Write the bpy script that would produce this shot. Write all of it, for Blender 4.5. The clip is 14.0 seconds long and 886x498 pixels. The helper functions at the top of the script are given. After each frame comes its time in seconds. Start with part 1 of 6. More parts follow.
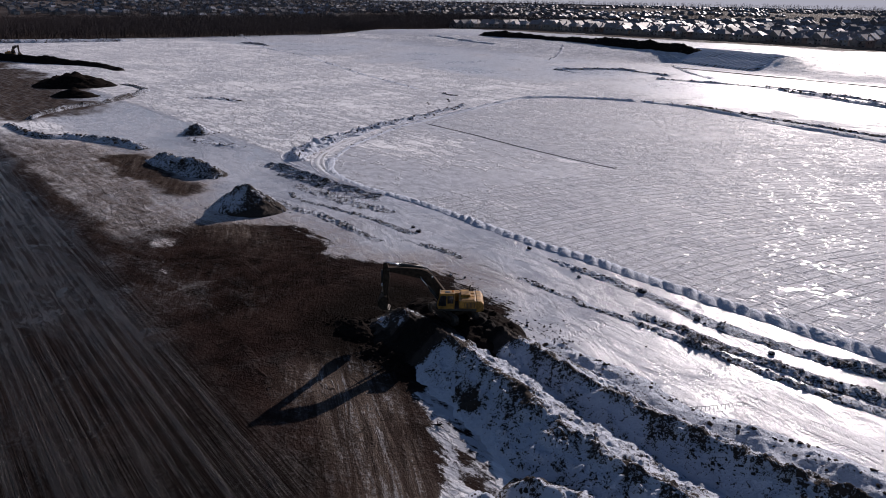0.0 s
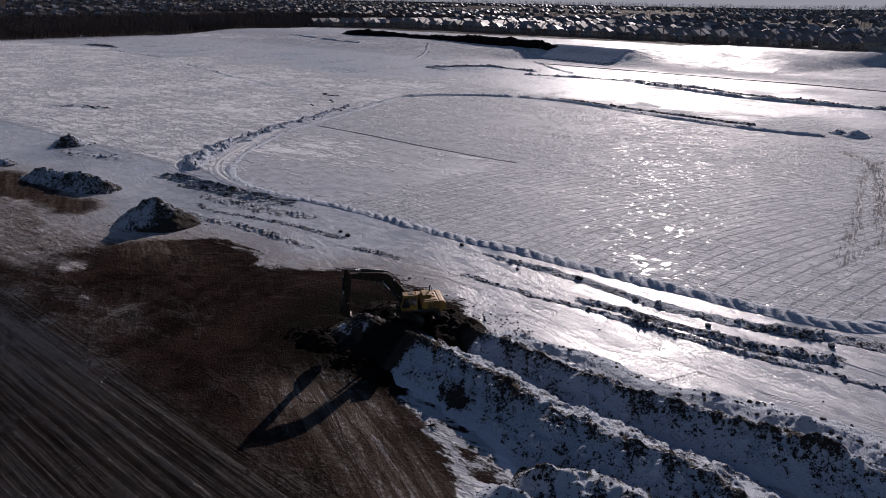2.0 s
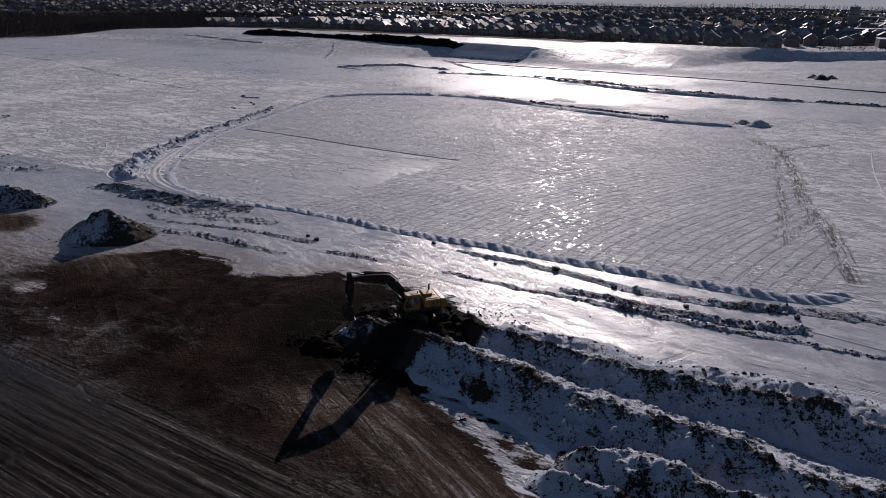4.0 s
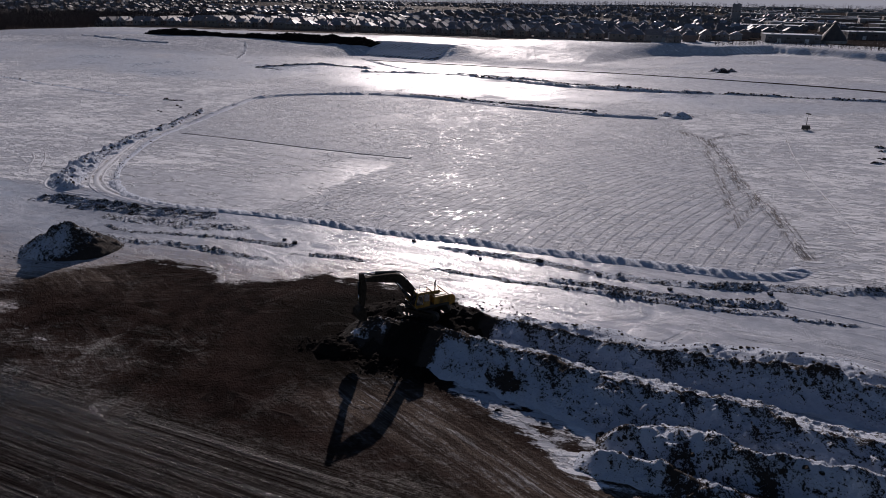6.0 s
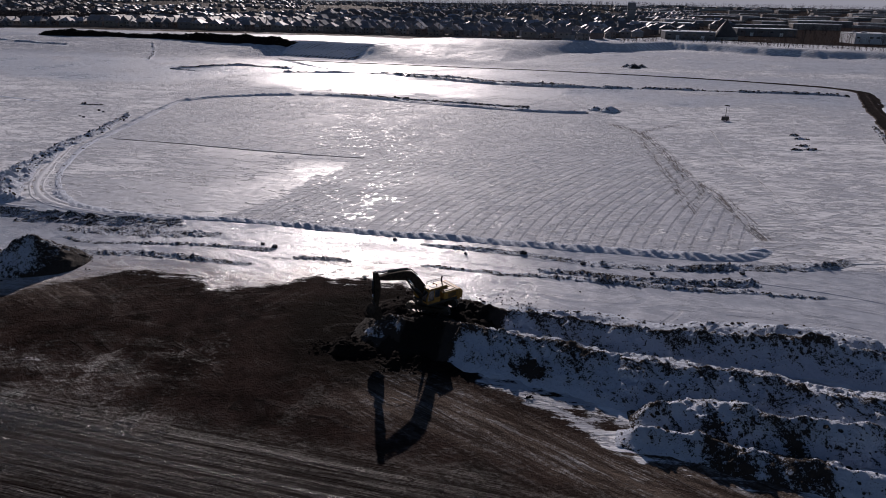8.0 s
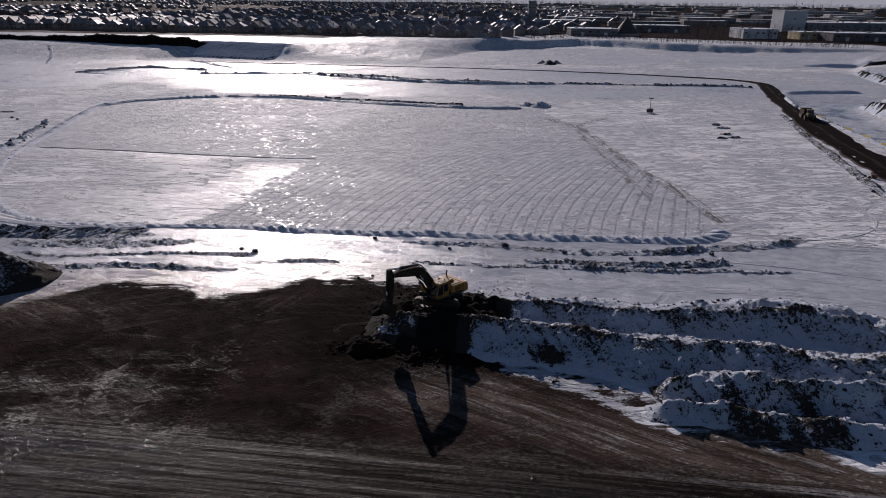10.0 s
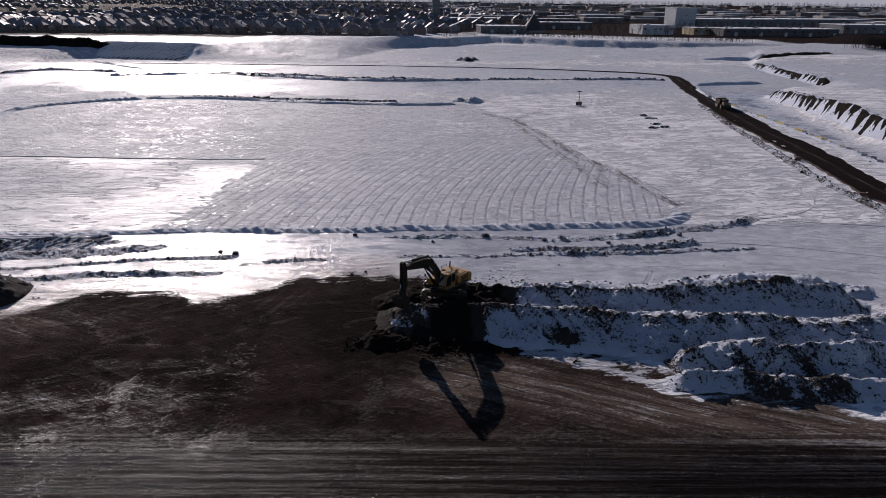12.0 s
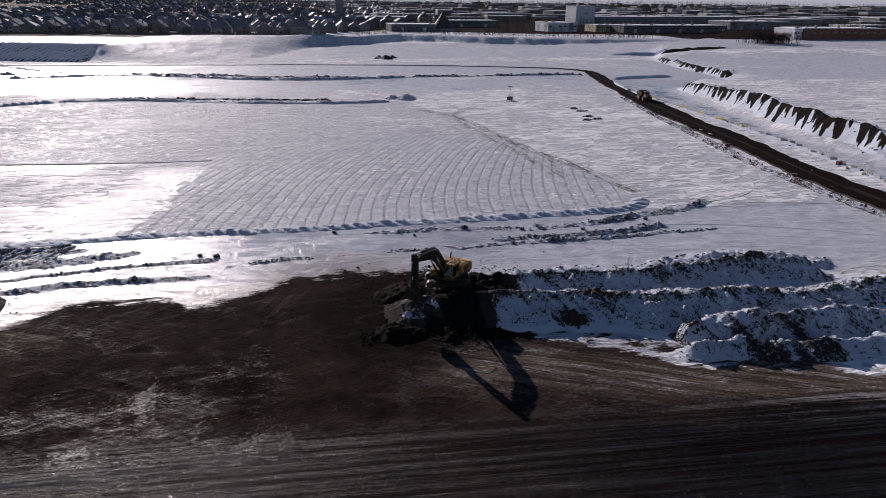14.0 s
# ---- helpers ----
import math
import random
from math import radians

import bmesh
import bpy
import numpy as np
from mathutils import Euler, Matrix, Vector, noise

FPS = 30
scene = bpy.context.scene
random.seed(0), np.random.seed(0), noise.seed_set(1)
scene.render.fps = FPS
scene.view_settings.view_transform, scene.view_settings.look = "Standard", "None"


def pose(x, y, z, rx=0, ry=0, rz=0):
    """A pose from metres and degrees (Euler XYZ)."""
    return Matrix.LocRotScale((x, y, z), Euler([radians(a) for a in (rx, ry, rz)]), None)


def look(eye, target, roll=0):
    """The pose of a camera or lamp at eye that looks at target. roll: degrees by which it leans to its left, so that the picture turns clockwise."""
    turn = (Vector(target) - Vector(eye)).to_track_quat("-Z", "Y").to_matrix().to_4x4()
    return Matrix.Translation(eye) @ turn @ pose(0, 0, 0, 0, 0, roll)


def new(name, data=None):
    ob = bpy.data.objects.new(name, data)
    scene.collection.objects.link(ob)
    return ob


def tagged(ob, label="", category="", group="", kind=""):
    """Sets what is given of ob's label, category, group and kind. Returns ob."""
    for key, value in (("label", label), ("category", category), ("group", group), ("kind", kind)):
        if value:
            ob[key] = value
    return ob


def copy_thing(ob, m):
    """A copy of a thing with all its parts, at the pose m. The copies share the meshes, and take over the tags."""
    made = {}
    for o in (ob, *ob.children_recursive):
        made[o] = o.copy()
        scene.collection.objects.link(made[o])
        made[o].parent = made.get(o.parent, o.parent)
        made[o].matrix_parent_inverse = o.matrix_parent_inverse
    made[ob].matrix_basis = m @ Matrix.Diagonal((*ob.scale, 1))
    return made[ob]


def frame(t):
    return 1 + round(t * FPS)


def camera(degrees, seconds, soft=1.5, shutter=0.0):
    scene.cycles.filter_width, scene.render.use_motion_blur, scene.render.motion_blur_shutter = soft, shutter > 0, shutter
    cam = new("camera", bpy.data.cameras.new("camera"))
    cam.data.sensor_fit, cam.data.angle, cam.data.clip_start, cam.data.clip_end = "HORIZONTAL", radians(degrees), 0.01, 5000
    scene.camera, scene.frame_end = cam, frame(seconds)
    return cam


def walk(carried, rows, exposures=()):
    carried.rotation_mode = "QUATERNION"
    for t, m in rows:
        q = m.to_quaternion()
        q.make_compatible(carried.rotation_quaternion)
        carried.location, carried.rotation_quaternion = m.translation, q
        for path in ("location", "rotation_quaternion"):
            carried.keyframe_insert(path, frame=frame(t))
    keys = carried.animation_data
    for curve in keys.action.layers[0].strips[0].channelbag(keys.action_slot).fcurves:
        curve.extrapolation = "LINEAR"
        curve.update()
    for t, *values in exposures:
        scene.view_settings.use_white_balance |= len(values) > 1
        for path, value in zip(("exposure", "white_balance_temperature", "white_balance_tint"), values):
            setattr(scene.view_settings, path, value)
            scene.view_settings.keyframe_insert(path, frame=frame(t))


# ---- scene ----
cam = camera(65.3, 14.0, 0.9)
METRES, EYE, TILT, LEAN, TURN = 80.0, 36.64, 0.0, 0.0, 48.0
ROWS = [
    (0.0, 0.0, 0.0, 0.0, 0.38, -19.84, -1.05),
    (0.5, -0.0328, -0.0009, 0.0011, -2.58, -19.85, -1.05),
    (1.0, -0.0661, -0.0003, 0.0025, -5.52, -19.83, -1.05),
    (1.5, -0.1, 0.0018, 0.0039, -8.46, -19.82, -1.06),
    (2.0, -0.1344, 0.0051, 0.0052, -11.4, -19.8, -1.04),
    (2.5, -0.169, 0.0094, 0.0063, -14.03, -19.8, -1.04),
    (3.0, -0.2042, 0.0147, 0.0068, -16.08, -19.79, -1.03),
    (5.5, -0.3769, 0.06, 0.0091, -25.95, -19.78, -0.98),
    (6.0, -0.4103, 0.0731, 0.0089, -27.9, -19.8, -0.96),
    (6.5, -0.4434, 0.0872, 0.008, -29.85, -19.8, -0.96),
    (7.0, -0.476, 0.1021, 0.0078, -31.8, -19.8, -0.93),
    (7.5, -0.5085, 0.1184, 0.0074, -33.76, -19.79, -0.93),
    (8.0, -0.5401, 0.1359, 0.0067, -35.71, -19.76, -0.95),
    (10.5, -0.6889, 0.2389, 0.0015, -45.61, -19.74, -0.74),
    (11.0, -0.7163, 0.2631, -0.001, -47.59, -19.74, -0.72),
    (11.5, -0.7427, 0.2882, -0.0037, -49.58, -19.73, -0.7),
    (12.0, -0.7683, 0.3138, -0.0061, -51.57, -19.73, -0.68),
    (12.5, -0.7931, 0.3402, -0.0082, -53.57, -19.73, -0.67),
    (13.0, -0.8168, 0.3673, -0.0104, -55.55, -19.74, -0.67),
    (13.5, -0.8398, 0.3956, -0.0128, -57.54, -19.74, -0.65),
    (14.0, -0.862, 0.4243, -0.0156, -59.54, -19.72, -0.63),
]
EXPOSURES = [(0.0, -0.05, 6450, 21), (3.0, -0.60, 6450, 21), (8.0, -0.56, 6450, 21), (11.0, -0.38, 6450, 21), (14.0, -0.03, 6450, 21)]
walk(cam, [(t, pose(0, 0, EYE, TILT, LEAN, TURN) @ pose(METRES * x, METRES * y, METRES * z, 90 + pitch, roll, yaw)) for t, x, y, z, yaw, pitch, roll in ROWS], EXPOSURES)

# ---- world and sun: low winter sun ahead of the camera ----
SUN_AZ, SUN_EL = 18.3, 22.0
world = bpy.data.worlds.new("winter_sky")
scene.world = world
world.use_nodes = True
wn = world.node_tree
sky = wn.nodes.new("ShaderNodeTexSky")
sky.sky_type = "NISHITA"
sky.sun_disc = False
sky.sun_elevation = radians(SUN_EL)
sky.sun_rotation = radians(360 - SUN_AZ)
sky.air_density, sky.dust_density, sky.ozone_density = 0.9, 0.0, 2.6
wn.links.new(sky.outputs[0], wn.nodes["Background"].inputs[0])
wn.nodes["Background"].inputs[1].default_value = 0.058
sun_data = bpy.data.lights.new("sun", "SUN")
sun_data.energy, sun_data.angle, sun_data.color = 5.0, radians(0.6), (1.0, 0.93, 0.85)
sun = new("sun", sun_data)
sun_dir = Vector((-math.sin(radians(SUN_AZ)) * math.cos(radians(SUN_EL)), math.cos(radians(SUN_AZ)) * math.cos(radians(SUN_EL)), math.sin(radians(SUN_EL))))
sun.matrix_world = look(sun_dir * 200, (0, 0, 0))

# ---- materials ----
class Nodes:
    """A node material being wired up."""

    def __init__(self, name):
        self.mat = bpy.data.materials.new(name)
        self.mat.use_nodes = True
        self.tree = self.mat.node_tree
        self.bsdf = self.tree.nodes["Principled BSDF"]
        self.geo = self.tree.nodes.new("ShaderNodeNewGeometry")
        self.pos = self.geo.outputs["Position"]

    def plug(self, value, socket):
        if isinstance(value, bpy.types.NodeSocket):
            self.tree.links.new(value, socket)
        else:
            socket.default_value = value

    def attr(self, name):
        n = self.tree.nodes.new("ShaderNodeAttribute")
        n.attribute_name = name
        return n.outputs["Fac"]

    def local(self):
        return self.tree.nodes.new("ShaderNodeTexCoord").outputs["Object"]

    def scaled(self, vec, scale, turn=0.0):
        n = self.tree.nodes.new("ShaderNodeMapping")
        n.vector_type = "TEXTURE"
        n.inputs["Scale"].default_value = [1 / k for k in scale]
        n.inputs["Rotation"].default_value = (0, 0, radians(turn))
        self.tree.links.new(vec, n.inputs["Vector"])
        return n.outputs[0]

    def noise(self, vec, scale, detail=4.0, rough=0.55, warp=0.0):
        n = self.tree.nodes.new("ShaderNodeTexNoise")
        self.tree.links.new(vec, n.inputs["Vector"])
        n.inputs["Scale"].default_value = scale
        n.inputs["Detail"].default_value = detail
        n.inputs["Roughness"].default_value = rough
        n.inputs["Distortion"].default_value = warp
        return n.outputs["Fac"]

    def wave(self, vec, scale, warp=2.0, detail=2.0):
        n = self.tree.nodes.new("ShaderNodeTexWave")
        self.tree.links.new(vec, n.inputs["Vector"])
        n.inputs["Scale"].default_value = scale
        n.inputs["Distortion"].default_value = warp
        n.inputs["Detail"].default_value = detail
        return n.outputs["Fac"]

    def math(self, op, a, b=0.0, c=0.0):
        n = self.tree.nodes.new("ShaderNodeMath")
        n.operation = op
        n.use_clamp = False
        for v, s in zip((a, b, c), n.inputs):
            self.plug(v, s)
        return n.outputs[0]

    def ramp(self, fac, lo, hi, a=0.0, b=1.0):
        n = self.tree.nodes.new("ShaderNodeMapRange")
        n.interpolation_type = "SMOOTHSTEP"
        for v, s in zip((fac, lo, hi, a, b), n.inputs):
            self.plug(v, s)
        return n.outputs[0]

    def mix(self, fac, a, b):
        n = self.tree.nodes.new("ShaderNodeMix")
        n.data_type = "RGBA"
        self.plug(fac, n.inputs["Factor"])
        for v, s in ((a, n.inputs[6]), (b, n.inputs[7])):
            self.plug(v if isinstance(v, bpy.types.NodeSocket) else (*v, 1.0), s)
        return n.outputs[2]

    def random(self):
        return self.tree.nodes.new("ShaderNodeObjectInfo").outputs["Random"]

    def island(self):
        return self.geo.outputs["Random Per Island"]

    def steep(self):
        n = self.tree.nodes.new("ShaderNodeSeparateXYZ")
        self.tree.links.new(self.geo.outputs["Normal"], n.inputs[0])
        return n.outputs["Z"]

    def bump(self, height, strength, distance, after=None):
        n = self.tree.nodes.new("ShaderNodeBump")
        n.inputs["Strength"].default_value = strength
        n.inputs["Distance"].default_value = distance
        self.tree.links.new(height, n.inputs["Height"])
        if after is not None:
            self.tree.links.new(after, n.inputs["Normal"])
        return n.outputs[0]

    def done(self, colour=None, rough=None, metal=0.0, normal=None, spec=0.5):
        b = self.bsdf
        if colour is not None:
            self.plug(colour if isinstance(colour, bpy.types.NodeSocket) else (*colour, 1.0), b.inputs["Base Color"])
        if rough is not None:
            self.plug(rough, b.inputs["Roughness"])
        self.plug(metal, b.inputs["Metallic"])
        self.plug(spec, b.inputs["Specular IOR Level"])
        if normal is not None:
            self.tree.links.new(normal, b.inputs["Normal"])
        return self.mat


SNOW_A, SNOW_B = (0.80, 0.81, 0.835), (0.92, 0.92, 0.93)
SOIL_A, SOIL_B, SOIL_DRY = (0.0072, 0.0045, 0.0041), (0.027, 0.0166, 0.0142), (0.12, 0.096, 0.077)


def ground_material():
    """Snow plates on wind crust, ice, and frozen soil, by the masks of the ground sheet."""
    m = Nodes("snow_and_soil_ground")
    p = m.pos
    soil, ice, rib, lane, row = m.attr("soil"), m.attr("ice"), m.attr("rib"), m.attr("lane"), m.attr("row")
    track, fresh = m.attr("track"), m.attr("fresh")
    big = m.noise(p, 0.03, 4, 0.6)
    mid = m.noise(p, 0.35, 5, 0.65)
    fine = m.noise(p, 2.4, 5, 0.65)
    plates = m.noise(m.scaled(p, (0.13, 0.34, 0.3), 6), 1.0, 7, 0.6, 1.2)
    flakes = m.noise(m.scaled(p, (0.42, 1.0, 0.3), -8), 1.0, 5, 0.6, 0.6)
    scour = m.noise(m.scaled(p, (0.06, 1.2, 0.3), -6), 1.0, 4, 0.55, 0.5)
    ripple = m.noise(m.scaled(p, (0.42, 1.7, 0.3), 8), 1.0, 4, 0.6, 0.3)
    streak = m.noise(m.scaled(p, (0.028, 1.7, 0.3), -3), 1.0, 7, 0.72, 0.2)
    rut = m.noise(m.scaled(p, (0.03, 3.0, 0.3), -3), 1.0, 4, 0.7)
    arcs_a = m.noise(m.scaled(p, (0.22, 1.5, 0.3), 24), 1.0, 6, 0.7, 1.2)
    arcs_b = m.noise(m.scaled(p, (0.25, 1.3, 0.3), -32), 1.0, 6, 0.7, 1.2)
    arcs = m.math("MULTIPLY", m.math("ADD", arcs_a, arcs_b), 0.5)
    swell = m.noise(m.scaled(p, (0.045, 0.20, 0.3), 7), 1.0, 6, 0.66, 0.6)
    grit = m.noise(p, 7.0, 3, 0.6)
    # how much snow lies on the crust
    lie = m.math("ADD", m.math("MULTIPLY", plates, m.math("MULTIPLY_ADD", rib, -0.40, 0.62)), m.math("MULTIPLY", flakes, m.math("MULTIPLY_ADD", rib, 0.40, 0.38)))
    lie = m.math("ADD", lie, m.math("MULTIPLY", m.math("SUBTRACT", big, 0.5), 0.30))
    lie = m.math("SUBTRACT", lie, m.math("MULTIPLY", ice, 0.23))
    plate = m.ramp(lie, m.math("MULTIPLY_ADD", rib, -0.008, 0.458), m.math("MULTIPLY_ADD", rib, -0.036, 0.512))
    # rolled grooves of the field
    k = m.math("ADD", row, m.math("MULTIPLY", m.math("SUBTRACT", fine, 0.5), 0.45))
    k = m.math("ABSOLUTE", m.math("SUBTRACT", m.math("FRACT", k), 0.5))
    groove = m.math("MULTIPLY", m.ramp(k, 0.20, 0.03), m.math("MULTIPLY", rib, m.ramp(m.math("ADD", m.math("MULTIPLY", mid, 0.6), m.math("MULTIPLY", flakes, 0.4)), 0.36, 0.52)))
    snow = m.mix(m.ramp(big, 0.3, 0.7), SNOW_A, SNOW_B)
    # Ripple, swell and scratch grey the colour here and shape the bump below.
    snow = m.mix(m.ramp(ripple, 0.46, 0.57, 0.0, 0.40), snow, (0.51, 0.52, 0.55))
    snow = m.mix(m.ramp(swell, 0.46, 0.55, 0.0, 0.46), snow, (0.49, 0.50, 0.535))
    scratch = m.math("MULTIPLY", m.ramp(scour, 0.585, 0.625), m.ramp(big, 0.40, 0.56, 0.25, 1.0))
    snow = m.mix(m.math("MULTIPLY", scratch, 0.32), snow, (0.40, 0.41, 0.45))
    crust = m.mix(m.ramp(mid, 0.35, 0.7), (0.41, 0.425, 0.465), (0.57, 0.585, 0.625))
    crust = m.mix(m.ramp(ice, 1.2, 1.8), crust, (0.17, 0.19, 0.235))
    snow = m.mix(plate, crust, snow)
    # Grooves are darkened in colour as well as sunk in the bump.
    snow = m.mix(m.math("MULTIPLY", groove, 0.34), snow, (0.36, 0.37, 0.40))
    stain = m.math("MULTIPLY", track, m.ramp(m.noise(m.scaled(p, (1.5, 0.14, 0.3), 7), 1.0, 6, 0.75, 0.8), 0.49, 0.56))
    snow = m.mix(m.math("MULTIPLY", stain, 0.85), snow, (0.10, 0.085, 0.08))
    # grime thrown over the snow beside the soil
    grime = m.math("MULTIPLY", m.attr("grime"), m.ramp(m.math("ADD", m.math("MULTIPLY", mid, 0.5), m.math("MULTIPLY", fine, 0.5)), 0.36, 0.6, 0.35, 1.0))
    snow = m.mix(grime, snow, (0.27, 0.218, 0.185))
    # treads of wheels
    off, roll = m.attr("tread"), m.attr("roll")
    wheel = m.ramp(m.math("ABSOLUTE", m.math("SUBTRACT", off, 1.05)), 0.46, 0.30)
    bar = m.math("FRACT", m.math("MULTIPLY", m.math("ADD", roll, m.math("MULTIPLY", off, 0.5)), 2.5))
    bar = m.ramp(m.math("ABSOLUTE", m.math("SUBTRACT", bar, 0.5)), 0.10, 0.30)
    tread = m.math("MULTIPLY", m.math("MULTIPLY", wheel, m.math("MULTIPLY_ADD", bar, 0.45, 0.4)), m.ramp(m.noise(p, 0.22, 3, 0.6), 0.46, 0.62))
    snow = m.mix(m.math("MULTIPLY", tread, 0.22), snow, (0.30, 0.29, 0.29))
    # soil under thin frost
    dry = m.attr("dry")
    blotch = m.noise(p, 0.12, 6, 0.68, 0.5)
    dirt = m.mix(m.ramp(mid, 0.3, 0.7), SOIL_A, SOIL_B)
    dirt = m.mix(m.ramp(blotch, 0.46, 0.62, 0.0, 0.6), dirt, (0.036, 0.0225, 0.0182))
    dry = m.math("MULTIPLY", dry, m.ramp(m.noise(m.scaled(p, (0.07, 0.7, 0.3), -26), 1.0, 6, 0.7, 0.7), 0.40, 0.60, 0.30, 1.25))
    dirt = m.mix(m.math("MULTIPLY", dry, 0.85), dirt, (0.135, 0.105, 0.085))
    # The lane gets darker towards its east end.
    dirt = m.mix(m.math("MULTIPLY", lane, m.math("MULTIPLY_ADD", m.attr("east_dark"), 0.35, 0.58)), dirt, (0.0042, 0.0031, 0.0027))
    drag = m.noise(m.scaled(p, (0.09, 1.0, 0.3), -27), 1.0, 7, 0.74, 0.9)
    worn = m.math("MINIMUM", m.attr("dry"), 1.0)
    off_lane = m.math("ADD", m.math("MULTIPLY", drag, worn), m.math("MULTIPLY", arcs, m.math("SUBTRACT", 1.0, worn)))
    trail = m.math("ADD", m.math("MULTIPLY", streak, lane), m.math("MULTIPLY", off_lane, m.math("SUBTRACT", 1.0, lane)))
    tyre = m.math("ADD", m.math("MULTIPLY", trail, 0.75), m.math("MULTIPLY", fine, 0.25))
    frost = m.math("MULTIPLY", m.ramp(tyre, 0.47, 0.54), m.math("ADD", m.math("MULTIPLY", lane, m.math("MULTIPLY_ADD", m.attr("east_dark"), -0.06, 0.07)), m.math("ADD", m.math("MULTIPLY", dry, 0.8), m.ramp(blotch, 0.54, 0.68, 0.0, 0.025))))
    dirt = m.mix(m.math("MAXIMUM", frost, m.math("MULTIPLY", tread, m.math("MULTIPLY_ADD", dry, 0.35, 0.05))), dirt, SOIL_DRY)
    # Dark dug soil, widened to hold the shadow of bench and excavator too.
    dirt = m.mix(m.math("MULTIPLY", fresh, 0.85), dirt, (0.007, 0.0055, 0.0045))
    puddle = m.math("MULTIPLY", m.ramp(m.math("ADD", m.math("MULTIPLY", fine, 0.35), m.math("MULTIPLY", m.noise(p, 0.14, 6, 0.7, 0.6), 0.65)), 0.54, 0.60), m.math("SUBTRACT", 1.0, fresh))
    edge = m.math("ADD", m.math("MULTIPLY_ADD", soil, 1.5, -0.25), m.math("MULTIPLY", m.math("SUBTRACT", m.math("ADD", m.math("MULTIPLY", mid, 0.5), m.math("MULTIPLY", arcs, 0.5)), 0.5), 1.6))
    edge = m.math("ADD", edge, m.math("MULTIPLY", m.math("SUBTRACT", fine, 0.5), 0.5))
    ragged = m.noise(m.scaled(p, (0.10, 0.8, 0.3), 5), 1.0, 6, 0.7, 0.8)
    edge = m.math("ADD", edge, m.math("MULTIPLY", m.math("SUBTRACT", ragged, 0.5), 1.3))
    murk = m.attr("murk")
    cover = m.ramp(edge, m.math("MULTIPLY_ADD", murk, -0.45, 0.40), m.math("MULTIPLY_ADD", murk, 0.45, 0.60))
    # Pale flecks: scattered snow, and painted glints of the wet ground.
    fleck = m.math("MULTIPLY", m.math("SUBTRACT", m.attr("wet"), m.math("MULTIPLY", lane, 1.6)), m.ramp(m.math("ADD", m.math("MULTIPLY", arcs, 0.65), m.math("MULTIPLY", fine, 0.35)), 0.535, 0.60, 0.0, 0.05))
    fleck = m.math("MULTIPLY", fleck, m.ramp(m.noise(p, 0.09, 4, 0.6, 0.4), 0.42, 0.55))
    cover = m.math("MULTIPLY", cover, m.math("SUBTRACT", 1.0, m.math("MAXIMUM", fleck, 0.0)))
    cover = m.math("MULTIPLY", cover, m.math("SUBTRACT", 1.0, m.math("MULTIPLY", m.math("MINIMUM", dry, 1.0), m.ramp(tyre, 0.50, 0.60, 0.0, 0.45))))
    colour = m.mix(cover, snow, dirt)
    bare = m.math("SUBTRACT", 1.0, cover)
    swirl = m.noise(m.scaled(p, (0.09, 0.22, 0.3), -10), 1.0, 7, 0.72, 2.2)
    hard = m.math("MULTIPLY", plate, m.ramp(ice, 0.55, 1.05, 1.0, 0.75))
    gloss = m.math("MULTIPLY", m.math("SUBTRACT", 1.0, hard), m.math("MULTIPLY_ADD", m.math("MULTIPLY", m.math("MINIMUM", ice, 1.0), m.ramp(swirl, 0.34, 0.64, 0.48, 1.0)), 0.88, 0.12))
    flake = m.noise(m.scaled(p, (0.75, 1.5, 0.3), 6), 1.0, 2.5, 0.55, 0.4)
    flake = m.math("MULTIPLY", m.ramp(flake, 0.56, 0.60), m.math("MULTIPLY", rib, m.ramp(m.noise(p, 0.16, 3, 0.6), 0.44, 0.55, 0.2, 1.0)))
    gloss = m.math("MAXIMUM", m.math("MULTIPLY", gloss, m.math("MULTIPLY_ADD", rib, -0.55, 1.0)), flake)
    r_snow = m.math("SUBTRACT", 0.80, m.math("MULTIPLY", gloss, 0.68))
    r_soil = m.math("SUBTRACT", m.ramp(trail, 0.42, 0.62, 0.9, 0.68), m.math("ADD", m.math("MULTIPLY", puddle, 0.16), m.math("MULTIPLY", lane, 0.48)))
    spark = m.math("MULTIPLY", m.math("MULTIPLY", m.attr("wet"), m.ramp(m.noise(m.scaled(p, (0.05, 0.22, 0.3), 5), 1.0, 5, 0.65, 0.8), 0.44, 0.56)), m.ramp(m.math("ADD", m.math("MULTIPLY", grit, 0.45), m.math("MULTIPLY", arcs, 0.55)), 0.44, 0.60))
    spark = m.math("MAXIMUM", spark, m.math("MULTIPLY", tread, 0.10))
    r_soil = m.math("SUBTRACT", r_soil, m.math("MULTIPLY", spark, 0.34))
    rough = m.math("ADD", m.math("MULTIPLY", r_snow, bare), m.math("MULTIPLY", r_soil, cover))
    spec = m.math("ADD", m.math("MULTIPLY_ADD", m.math("MULTIPLY", gloss, bare), 0.14, m.math("MULTIPLY_ADD", bare, 0.025, 0.006)), m.math("MULTIPLY", m.math("MULTIPLY", puddle, cover), m.math("MULTIPLY_ADD", m.attr("wet"), 0.24, 0.02)))
    spec = m.math("ADD", spec, m.math("MULTIPLY", m.math("MULTIPLY", lane, cover), m.ramp(tyre, 0.44, 0.60, 0.002, 0.12)))
    spec = m.math("ADD", spec, m.math("MULTIPLY", m.math("MULTIPLY", spark, cover), 0.17))
